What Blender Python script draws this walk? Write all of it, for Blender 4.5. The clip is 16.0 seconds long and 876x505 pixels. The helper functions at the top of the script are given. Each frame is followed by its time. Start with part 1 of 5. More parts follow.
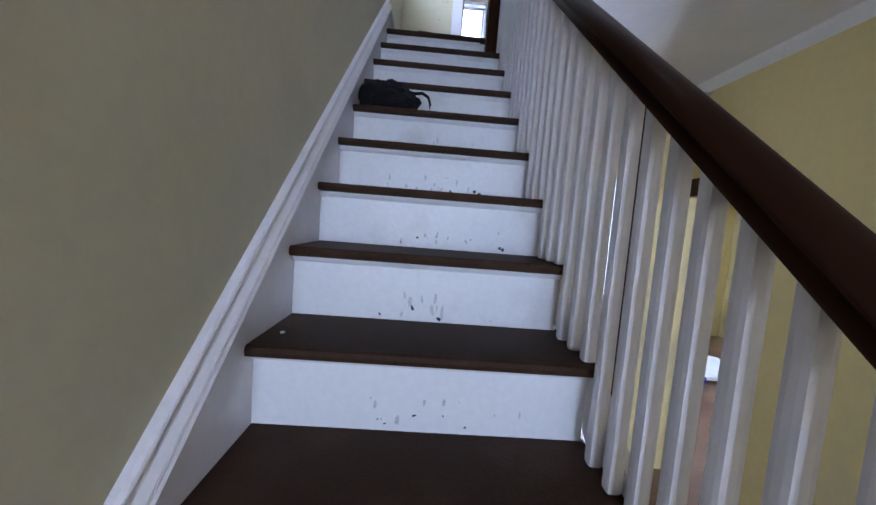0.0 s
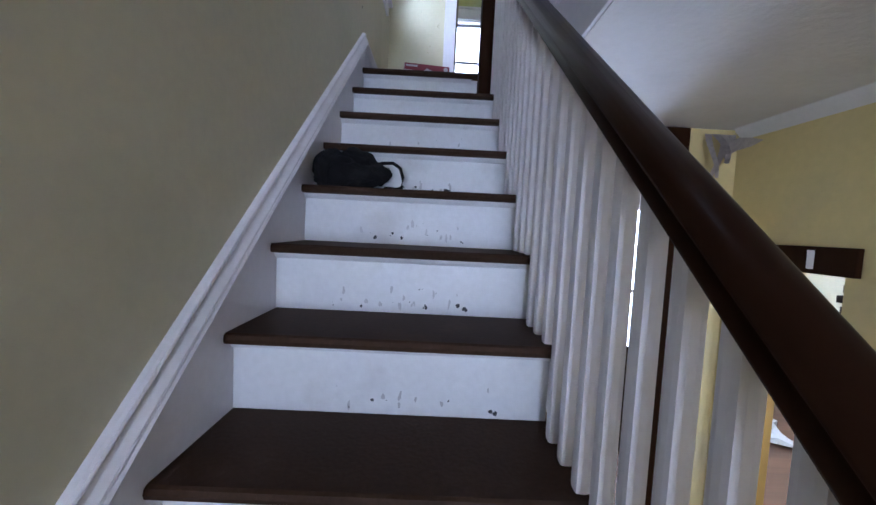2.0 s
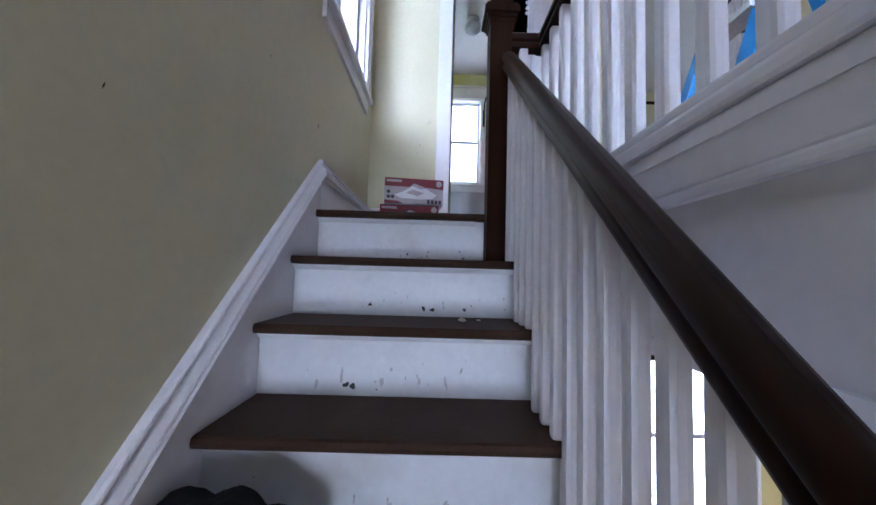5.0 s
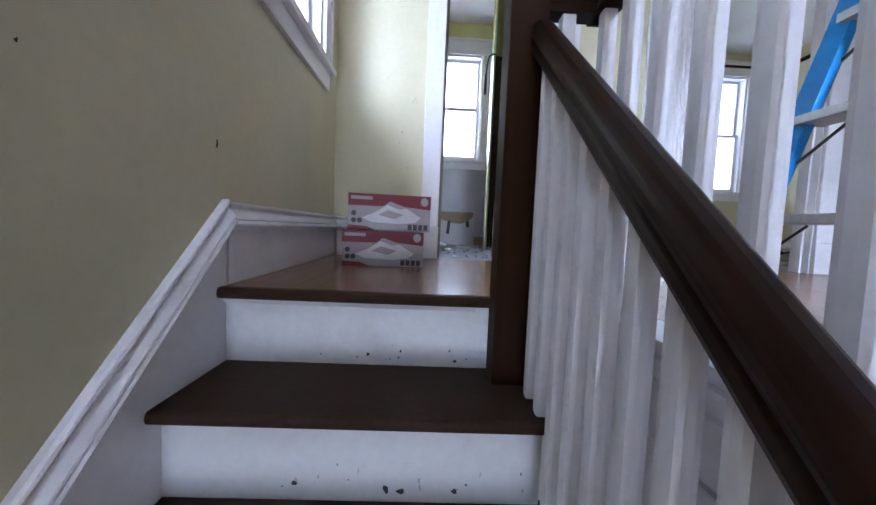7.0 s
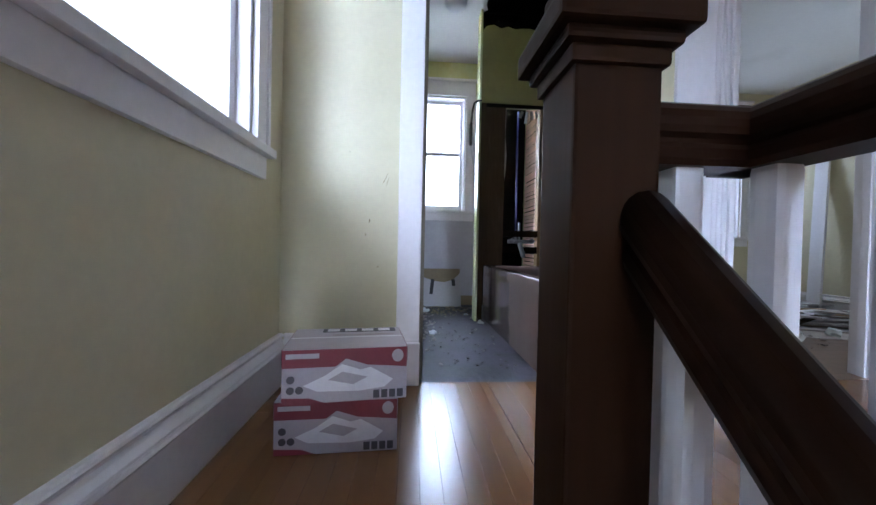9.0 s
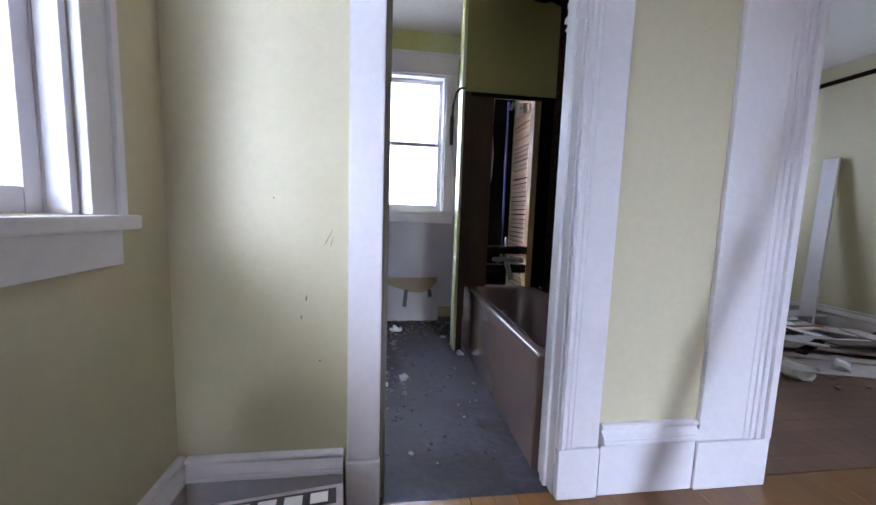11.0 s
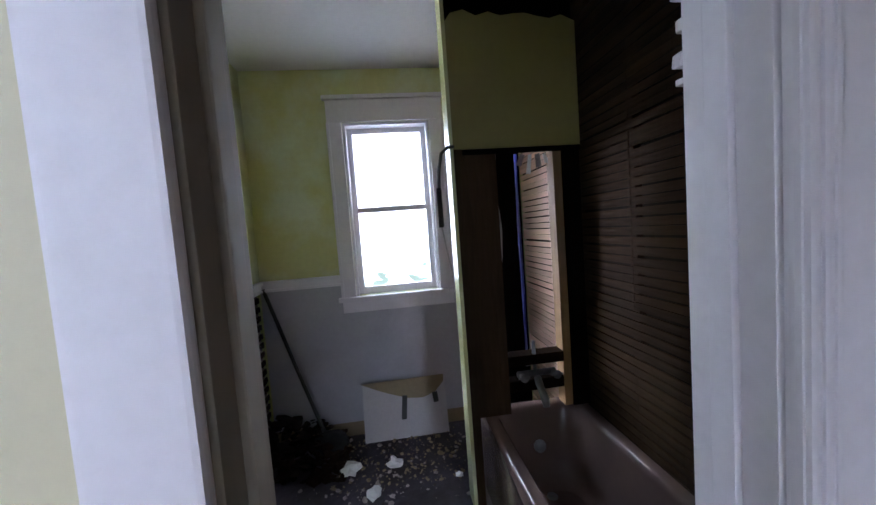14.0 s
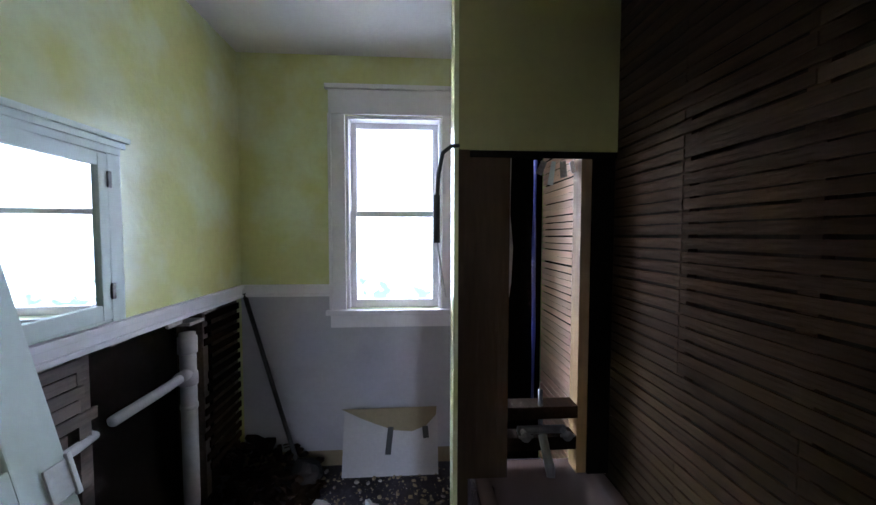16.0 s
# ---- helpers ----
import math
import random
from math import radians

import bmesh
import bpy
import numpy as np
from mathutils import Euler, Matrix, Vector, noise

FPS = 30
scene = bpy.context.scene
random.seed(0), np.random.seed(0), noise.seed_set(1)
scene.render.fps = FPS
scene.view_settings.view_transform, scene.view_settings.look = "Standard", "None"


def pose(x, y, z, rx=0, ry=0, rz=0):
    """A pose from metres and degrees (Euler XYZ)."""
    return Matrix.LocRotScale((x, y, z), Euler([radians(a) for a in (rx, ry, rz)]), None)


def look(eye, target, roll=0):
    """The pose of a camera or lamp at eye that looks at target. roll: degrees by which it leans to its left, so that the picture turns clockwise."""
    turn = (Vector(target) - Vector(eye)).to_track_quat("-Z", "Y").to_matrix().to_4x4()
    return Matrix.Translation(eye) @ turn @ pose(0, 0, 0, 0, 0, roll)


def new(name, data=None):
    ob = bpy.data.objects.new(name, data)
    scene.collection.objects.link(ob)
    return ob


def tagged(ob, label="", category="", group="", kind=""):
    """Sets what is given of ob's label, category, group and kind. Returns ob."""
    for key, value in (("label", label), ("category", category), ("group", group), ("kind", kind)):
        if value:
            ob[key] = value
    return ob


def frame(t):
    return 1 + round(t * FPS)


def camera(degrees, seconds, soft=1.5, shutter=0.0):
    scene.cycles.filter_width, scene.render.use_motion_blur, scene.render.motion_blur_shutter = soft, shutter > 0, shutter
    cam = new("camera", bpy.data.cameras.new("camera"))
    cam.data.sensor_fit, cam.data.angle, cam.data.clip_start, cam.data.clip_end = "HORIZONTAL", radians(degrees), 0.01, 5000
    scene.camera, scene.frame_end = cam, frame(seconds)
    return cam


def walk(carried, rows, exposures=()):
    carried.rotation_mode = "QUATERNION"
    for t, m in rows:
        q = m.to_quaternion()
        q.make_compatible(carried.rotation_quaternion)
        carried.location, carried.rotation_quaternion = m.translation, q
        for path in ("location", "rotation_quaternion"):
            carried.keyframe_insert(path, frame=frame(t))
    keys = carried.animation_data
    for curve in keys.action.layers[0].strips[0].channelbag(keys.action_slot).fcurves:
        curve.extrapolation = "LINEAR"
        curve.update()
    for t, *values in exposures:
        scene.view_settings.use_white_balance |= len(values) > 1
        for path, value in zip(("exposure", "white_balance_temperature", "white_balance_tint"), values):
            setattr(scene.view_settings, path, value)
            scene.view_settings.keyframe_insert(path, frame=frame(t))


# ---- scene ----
cam = camera(100.73, 16.0)
PATH = [  # seconds, x, y, z, tilt, lean, turn
    (0.0, 0.379, -2.696, -1.338, 85.26, -4.42, -1.88),
    (0.5, 0.382, -2.585, -1.268, 83.48, -5.50, -1.94),
    (1.0, 0.378, -2.464, -1.200, 83.27, -5.71, -0.68),
    (1.5, 0.443, -2.380, -1.101, 80.91, -2.37, 0.74),
    (2.0, 0.491, -2.278, -0.957, 86.22, -2.80, -0.43),
    (2.5, 0.491, -2.179, -0.831, 89.61, -3.23, 1.05),
    (3.0, 0.484, -2.053, -0.712, 91.59, -1.09, 2.34),
    (3.5, 0.483, -1.917, -0.587, 91.01, -2.43, 1.00),
    (4.0, 0.502, -1.772, -0.489, 93.91, -2.29, -0.05),
    (6.5, 0.509, -1.086, 0.081, 88.83, -1.24, -0.32),
    (7.0, 0.536, -0.931, 0.174, 86.32, -2.46, -1.46),
    (7.5, 0.552, -0.795, 0.308, 87.59, 0.46, 0.99),
    (8.0, 0.553, -0.648, 0.420, 87.69, -0.05, 1.05),
    (8.5, 0.550, -0.534, 0.523, 88.12, -2.47, -2.89),
    (9.0, 0.547, -0.414, 0.609, 89.24, -1.26, -4.16),
    (9.5, 0.541, -0.274, 0.716, 86.77, -0.53, -3.93),
    (12.0, 0.654, 0.308, 1.168, 83.55, -0.06, -12.41),
    (12.5, 0.662, 0.459, 1.273, 83.61, 2.14, -14.66),
    (13.0, 0.681, 0.609, 1.379, 86.34, 3.73, -14.25),
    (13.5, 0.715, 0.713, 1.443, 84.95, 2.07, -12.31),
    (14.0, 0.771, 0.843, 1.452, 86.20, 4.26, -7.45),
    (14.5, 0.798, 1.012, 1.479, 87.17, 3.67, -6.40),
    (15.0, 0.865, 1.094, 1.489, 87.87, 3.35, -2.80),
    (15.5, 0.915, 1.160, 1.485, 87.51, 2.33, -1.51),
    (16.0, 0.928, 1.147, 1.484, 87.29, -0.09, -3.63),
]

walk(cam, [(t, pose(x, y, z, tilt, lean, turn)) for t, x, y, z, tilt, lean, turn in PATH],
     exposures=[(0.0, 0.0, 5250, 15), (4.0, 0.15, 5300, 16), (7.5, 0.35, 5550, 14), (9.0, 0.1, 5500, 13), (12.0, -0.15, 5900, 19), (12.6, -0.4, 5900, 19), (13.5, -0.6, 5900, 19), (14.5, -0.5, 5800, 16), (15.5, -0.2, 5750, 16), (16.0, -0.2, 5700, 15)])

# ---- sizes ----
RISE, RUN = 0.205, 0.2383
STEP_W = 0.765            # clear width between wall string and balusters
LOW = -14 * RISE          # lower floor
LOWC = -0.37              # lower ceiling
HALL_Y = 1.199            # wall at the end of the landing
WALL_T = 0.125
CEIL = 2.59
EDGE = 0.906              # edge of the upper hall floor, above the stairwell
BATH_Y = 3.47             # far wall of the bathroom
BATH_X = -0.150           # its left wall
LATH_X = 1.760            # stripped wall beside the tub
NICHE_Y = 2.586           # wall at the end of the tub
BACK = -3.6               # back of the stairwell
HR = 3.4                  # east side of the upper hall


# ---- world and light ----
world = bpy.data.worlds.new("sky")
scene.world = world
world.use_nodes = True
wn = world.node_tree
sky = wn.nodes.new("ShaderNodeTexSky")
sky.sky_type = "NISHITA"
sky.sun_disc = False
sky.sun_elevation, sky.sun_rotation = radians(42), radians(250)
wn.links.new(sky.outputs[0], wn.nodes["Background"].inputs[0])
wn.nodes["Background"].inputs[1].default_value = 0.12
sun = new("sun", bpy.data.lights.new("sun", "SUN"))
sun.data.energy, sun.data.angle, sun.data.color = 1.0, radians(12), (1, 0.96, 0.9)
sun.matrix_world = look((-6, -4, 9), (0, 0, 0))


def window_light(name, eye, target, w, h, radiance, colour=(0.76, 0.86, 1.0)):
    """Daylight by a window, and fill by an added opening, as an area lamp outside."""
    lamp = new(name, bpy.data.lights.new(name, "AREA"))
    lamp.data.shape, lamp.data.size, lamp.data.size_y = "RECTANGLE", w, h
    lamp.data.energy, lamp.data.color = radiance * math.pi * w * h, colour
    lamp.matrix_world = look(eye, target)
    return lamp


window_light("stair_window_daylight", (-0.85, -1.55, 1.85), (0.24, 1.2, 1.25), 1.9, 1.5, 48.0)
bath_day = window_light("bath_window_daylight", (0.25, BATH_Y + 0.50, 1.95), (1.70, 2.85, 1.15), 0.9, 1.3, 18.0)
bath_day.data.spread = radians(90)
window_light("bedroom_window_daylight", (4.30, 4.35, 1.65), (4.30, 0, 1.4), 1.8, 2.4, 7.0)
# added fill for the bedroom, behind an opening kept out of view
window_light("bedroom_side_fill_light", (5.4, 1.8, 1.6), (0, 1.9, 1.0), 1.4, 2.2, 3.5)
window_light("hall_window_daylight", (1.95, BACK - 2.0, 3.1), (1.8, 1.2, 0.0), 0.5, 2.0, 410.0)
window_light("lower_window_daylight", (3.90, 3.60, -1.5), (3.7, 0, -1.7), 2.4, 2.4, 16.0)
window_light("lower_mid_window_daylight", (2.52, 2.05, -1.4), (2.3, 0, -1.7), 1.7, 2.4, 20.0)
# added fill for the lower room, from an unseen opening in its outer wall
window_light("lower_side_fill_light", (5.8, -2.2, -1.4), (0, -2.0, -1.7), 1.8, 2.2, 16.0)
window_light("front_window_daylight", (0.40, BACK - 3.5, -1.0), (0.40, 0, -1.0), 1.2, 2.0, 25.0, (0.86, 0.91, 1.0))


# ---- materials ----
def material(name, base, rough=0.6, grain=60.0, stain=1.6, vary=0.12, second=None, bump=0.15, metal=0.0, stretch=(1, 1, 1), patch=(0.52, 0.72), spec=0.5):
    """A surface with variation at two scales: fine grain and large stains towards a second colour."""
    m = bpy.data.materials.new(name)
    m.use_nodes = True
    nt = m.node_tree
    n, l = nt.nodes, nt.links
    b = n["Principled BSDF"]
    b.inputs["Roughness"].default_value, b.inputs["Metallic"].default_value = rough, metal
    b.inputs["Specular IOR Level"].default_value = spec
    co = n.new("ShaderNodeTexCoord")
    mp = n.new("ShaderNodeMapping")
    mp.inputs["Scale"].default_value = stretch
    l.new(co.outputs["Object"], mp.inputs["Vector"])
    big = n.new("ShaderNodeTexNoise")
    big.inputs["Scale"].default_value, big.inputs["Detail"].default_value = stain, 6
    fine = n.new("ShaderNodeTexNoise")
    fine.inputs["Scale"].default_value, fine.inputs["Detail"].default_value = grain, 8
    for t in (big, fine):
        l.new(mp.outputs[0], t.inputs["Vector"])
    ramp = n.new("ShaderNodeMapRange")
    ramp.inputs[1].default_value, ramp.inputs[2].default_value = patch
    l.new(big.outputs["Fac"], ramp.inputs[0])
    mix = n.new("ShaderNodeMixRGB")
    mix.inputs[1].default_value = (*base, 1)
    mix.inputs[2].default_value = (*(second or [c * 0.82 for c in base]), 1)
    l.new(ramp.outputs[0], mix.inputs[0])
    rnd = n.new("ShaderNodeObjectInfo")
    add = n.new("ShaderNodeMath")
    add.operation = "ADD"
    l.new(fine.outputs["Fac"], add.inputs[0])
    sc = n.new("ShaderNodeMath")
    sc.operation = "MULTIPLY"
    sc.inputs[1].default_value = 0.35
    l.new(rnd.outputs["Random"], sc.inputs[0])
    l.new(sc.outputs[0], add.inputs[1])
    rng = n.new("ShaderNodeMapRange")
    rng.inputs[1].default_value, rng.inputs[2].default_value = 0.3, 1.05
    rng.inputs[3].default_value, rng.inputs[4].default_value = 1 - vary, 1 + vary
    l.new(add.outputs[0], rng.inputs[0])
    hsv = n.new("ShaderNodeHueSaturation")
    l.new(mix.outputs[0], hsv.inputs["Color"])
    l.new(rng.outputs[0], hsv.inputs["Value"])
    l.new(hsv.outputs[0], b.inputs["Base Color"])
    bp = n.new("ShaderNodeBump")
    bp.inputs["Strength"].default_value, bp.inputs["Distance"].default_value = bump, 0.01
    l.new(fine.outputs["Fac"], bp.inputs["Height"])
    l.new(bp.outputs[0], b.inputs["Normal"])
    return m


M = {}
M["wall"] = material("cream_plaster_paint", (0.62, 0.565, 0.39), 0.6, 35, 1.1, 0.05, (0.53, 0.49, 0.315), 0.10)
M["bath_wall"] = material("yellow_green_plaster_paint", (0.58, 0.57, 0.25), 0.22, 30, 2.6, 0.06, (0.62, 0.66, 0.42), 0.15, patch=(0.45, 0.62))
# bathroom paint darkened to olive for the wing wall's shaded face
M["bath_shaded"] = material("shaded_bath_plaster_paint", (0.26, 0.225, 0.082), 0.6, 30, 2.2, 0.06, (0.20, 0.17, 0.06), 0.12)
M["low_wall"] = material("ochre_plaster_paint", (0.62, 0.51, 0.23), 0.6, 30, 1.5, 0.06, (0.47, 0.40, 0.24), 0.1)
M["ceiling"] = material("white_ceiling_paint", (0.72, 0.70, 0.68), 0.8, 45, 1.3, 0.04, (0.62, 0.6, 0.57), 0.2)
M["trim"] = material("white_trim_paint", (0.77, 0.74, 0.77), 0.38, 40, 3.0, 0.05, (0.64, 0.62, 0.62), 0.06, patch=(0.55, 0.8))
M["riser"] = material("scuffed_white_riser_paint", (0.76, 0.76, 0.78), 0.4, 50, 4.0, 0.06, (0.60, 0.58, 0.58), 0.08, patch=(0.55, 0.75))
M["scuff"] = material("black_shoe_scuff", (0.03, 0.03, 0.035), 0.7, 80, 5, 0.2)
M["smear"] = material("grey_scuff_smear", (0.52, 0.51, 0.53), 0.6, 80, 5, 0.2)
M["tread"] = material("worn_brown_tread_paint", (0.040, 0.021, 0.012), 0.6, 90, 5.0, 0.3, (0.058, 0.033, 0.021), 0.12, spec=0.10)
M["rail"] = material("dark_varnished_wood", (0.021, 0.0090, 0.0048), 0.28, 30, 4, 0.06, (0.024, 0.010, 0.006), 0.006, stretch=(1, 0.12, 1), spec=0.045)
M["newel"] = material("dark_walnut_newel_wood", (0.024, 0.0098, 0.0042), 0.5, 26, 3, 0.35, (0.012, 0.005, 0.0025), 0.06, stretch=(1, 1, 0.1), spec=0.04)
M["oak"] = material("golden_oak_floorboard", (0.170, 0.080, 0.028), 0.22, 24, 2.2, 0.16, (0.215, 0.110, 0.042), 0.05, stretch=(1, 0.1, 1))
M["oak_red"] = material("reddish_oak_floorboard", (0.125, 0.060, 0.034), 0.35, 24, 2.2, 0.3, (0.20, 0.105, 0.06), 0.06, stretch=(0.1, 1, 1))
# near-black: the shade of cavities and hollows is put into this colour
M["dark"] = material("dark_wood_and_cavity_shade", (0.005, 0.0038, 0.003), 0.95, 30, 3, 0.3, spec=0.0)
# jamb paint with the shade on the bathroom doorway's left side mixed in
M["jamb"] = material("shade_taupe_jamb_paint", (0.24, 0.21, 0.165), 0.6, 30, 3, 0.12, (0.17, 0.145, 0.11), 0.1, stretch=(1, 1, 0.2), spec=0.2)
# one lath in two colours: darkened for shade, lightened where window light falls
M["lath"] = material("rough_lath_darkened_for_shade", (0.021, 0.0110, 0.0052), 0.9, 60, 3.2, 0.5, (0.0095, 0.0052, 0.003), 0.5, stretch=(1, 0.1, 1), patch=(0.42, 0.62), spec=0.04)
M["lath_lit"] = material("window_lit_lath", (0.74, 0.50, 0.37), 0.8, 60, 3.2, 0.25, (0.55, 0.35, 0.25), 0.4, stretch=(1, 0.1, 1))
M["stud"] = material("old_pine_stud", (0.29, 0.165, 0.062), 0.8, 50, 3, 0.25, (0.12, 0.07, 0.035), 0.3, stretch=(1, 1, 0.12))
M["old_lath"] = material("weathered_grey_lath", (0.12, 0.085, 0.063), 0.85, 60, 4.0, 0.45, (0.07, 0.05, 0.04), 0.5, stretch=(1, 0.12, 1), patch=(0.42, 0.6))
M["crumb_dark"] = material("dark_dirt_crumbs", (0.045, 0.035, 0.032), 0.9, 80, 9, 0.4, (0.02, 0.016, 0.014), 0.5)
M["stud_dark"] = material("dark_brown_stud", (0.042, 0.024, 0.013), 0.85, 50, 3, 0.35, (0.022, 0.012, 0.007), 0.3, stretch=(1, 1, 0.12), spec=0.1)
M["tub"] = material("pinkish_tan_enamel", (0.135, 0.092, 0.078), 0.16, 30, 2.0, 0.05, (0.11, 0.075, 0.064), 0.02)
M["subfloor"] = material("dusty_grey_subfloor", (0.046, 0.037, 0.052), 0.62, 30, 3.4, 0.45, (0.024, 0.018, 0.018), 0.4, patch=(0.44, 0.62), spec=0.3)
M["wainscot"] = material("grey_white_wainscot_paint", (0.43, 0.42, 0.46), 0.35, 40, 2.0, 0.06, (0.35, 0.34, 0.38), 0.05)
M["cabinet"] = material("pale_green_white_cabinet_paint", (0.62, 0.70, 0.66), 0.4, 40, 3.0, 0.05, (0.54, 0.62, 0.57), 0.08)
M["pipe"] = material("white_plastic_drainpipe", (0.52, 0.50, 0.52), 0.4, 40, 6.0, 0.1, (0.5, 0.47, 0.44), 0.05)
M["iron"] = material("black_iron", (0.03, 0.03, 0.032), 0.5, 60, 6, 0.25, (0.06, 0.045, 0.04), 0.2, metal=0.3)
M["chrome"] = material("worn_chrome", (0.22, 0.22, 0.23), 0.33, 50, 6, 0.1, metal=1.0)
M["rubber"] = material("black_rubber_cable", (0.015, 0.015, 0.017), 0.5, 60, 5, 0.2)
M["bag"] = material("charcoal_fabric", (0.014, 0.0135, 0.0145), 0.9, 220, 8, 0.35, (0.024, 0.024, 0.026), 0.5, spec=0.1)
M["card_red"] = material("red_printed_cardboard", (0.18, 0.014, 0.026), 0.5, 60, 5, 0.08)
M["card_white"] = material("white_printed_cardboard", (0.44, 0.39, 0.42), 0.5, 60, 5, 0.06)
M["card_pink"] = material("pale_grey_printed_picture", (0.78, 0.76, 0.78), 0.5, 60, 5, 0.05)
M["card_dark"] = material("dark_printed_panel", (0.05, 0.04, 0.05), 0.5, 60, 5, 0.1)
M["ladder_blue"] = material("blue_fibreglass", (0.02, 0.24, 0.62), 0.4, 60, 5, 0.1)
M["alu"] = material("dull_aluminium", (0.55, 0.56, 0.58), 0.4, 60, 5, 0.12, metal=0.8)
M["paper"] = material("crumpled_white_paper", (0.78, 0.79, 0.8), 0.8, 60, 8, 0.1)
M["rubble"] = material("plaster_rubble", (0.32, 0.28, 0.26), 0.9, 80, 9, 0.4, (0.17, 0.14, 0.12), 0.5)
M["board"] = material("cut_drywall_board", (0.44, 0.42, 0.43), 0.8, 50, 3, 0.08, (0.34, 0.32, 0.33), 0.1)
M["board_brown"] = material("brown_paper_backing", (0.24, 0.19, 0.11), 0.8, 50, 3, 0.1)
M["plank"] = material("grey_old_plank", (0.42, 0.37, 0.35), 0.8, 50, 3, 0.25, (0.55, 0.5, 0.47), 0.3)
M["blue"] = material("blue_plastic", (0.02, 0.05, 0.42), 0.4, 50, 3, 0.1)
M["pipe_blue"] = material("blue_plastic_pipe", (0.03, 0.035, 0.22), 0.4, 50, 3, 0.1)
M["amber"] = material("yellow_pine_post", (0.45, 0.26, 0.05), 0.6, 30, 3, 0.2, stretch=(1, 1, 0.1))

# pale sky and blurred leaves beyond the bathroom window
bk = bpy.data.materials.new("bright_garden_backdrop")
bk.use_nodes = True
bn, bl = bk.node_tree.nodes, bk.node_tree.links
bn.remove(bn["Principled BSDF"])
em = bn.new("ShaderNodeEmission")
em.inputs["Strength"].default_value = 1.6
tc = bn.new("ShaderNodeTexCoord")
leaf = bn.new("ShaderNodeTexNoise")
leaf.inputs["Scale"].default_value, leaf.inputs["Detail"].default_value = 9.0, 8
bl.new(tc.outputs["Object"], leaf.inputs["Vector"])
sep = bn.new("ShaderNodeSeparateXYZ")
bl.new(tc.outputs["Object"], sep.inputs[0])
low = bn.new("ShaderNodeMapRange")
low.inputs[1].default_value, low.inputs[2].default_value, low.inputs[3].default_value, low.inputs[4].default_value = 1.15, 1.75, 1.0, 0.0
bl.new(sep.outputs["Z"], low.inputs[0])
tree = bn.new("ShaderNodeMapRange")
tree.inputs[1].default_value, tree.inputs[2].default_value = 0.48, 0.55
bl.new(leaf.outputs["Fac"], tree.inputs[0])
mul = bn.new("ShaderNodeMath")
mul.operation = "MULTIPLY"
bl.new(low.outputs[0], mul.inputs[0]), bl.new(tree.outputs[0], mul.inputs[1])
bmix = bn.new("ShaderNodeMixRGB")
bmix.inputs[1].default_value, bmix.inputs[2].default_value = (90.0, 101.0, 115.0, 1), (0.75, 1.0, 0.86, 1)
bl.new(mul.outputs[0], bmix.inputs[0]), bl.new(bmix.outputs[0], em.inputs[0])
bl.new(em.outputs[0], bn["Material Output"].inputs[0])
M["garden"] = bk

# white clapboard of the house next door; it glows in place of daylight on it
nb = bpy.data.materials.new("glowing_clapboard_backdrop")
nb.use_nodes = True
nn, nl = nb.node_tree.nodes, nb.node_tree.links
nn.remove(nn["Principled BSDF"])
ne = nn.new("ShaderNodeEmission")
ne.inputs["Strength"].default_value = 5.0
nc = nn.new("ShaderNodeTexCoord")
ns = nn.new("ShaderNodeSeparateXYZ")
nl.new(nc.outputs["Object"], ns.inputs[0])
nm = nn.new("ShaderNodeMath")
nm.operation = "MULTIPLY"
nm.inputs[1].default_value = 7.5
nl.new(ns.outputs["Z"], nm.inputs[0])
nf = nn.new("ShaderNodeMath")
nf.operation = "FRACT"
nl.new(nm.outputs[0], nf.inputs[0])
nr = nn.new("ShaderNodeMapRange")
nr.inputs[1].default_value, nr.inputs[2].default_value, nr.inputs[3].default_value, nr.inputs[4].default_value = 0.0, 0.12, 0.36, 1.0
nl.new(nf.outputs[0], nr.inputs[0])
nx = nn.new("ShaderNodeMixRGB")
nx.inputs[1].default_value, nx.inputs[2].default_value = (0.30, 0.34, 0.38, 1), (0.86, 0.94, 1.0, 1)
nl.new(nr.outputs[0], nx.inputs[0]), nl.new(nx.outputs[0], ne.inputs[0])
nl.new(ne.outputs[0], nn["Material Output"].inputs[0])
M["clapboard"] = nb

g = bpy.data.materials.new("window_glass")
g.use_nodes = True
gb = g.node_tree.nodes["Principled BSDF"]
gb.inputs["Transmission Weight"].default_value, gb.inputs["Roughness"].default_value, gb.inputs["IOR"].default_value = 1.0, 0.0, 1.45
M["glass"] = g
mi = bpy.data.materials.new("mirror_glass")
mi.use_nodes = True
mb = mi.node_tree.nodes["Principled BSDF"]
mb.inputs["Metallic"].default_value, mb.inputs["Roughness"].default_value = 1.0, 0.03
mb.inputs["Base Color"].default_value = (0.85, 0.9, 0.88, 1)
M["mirror"] = mi


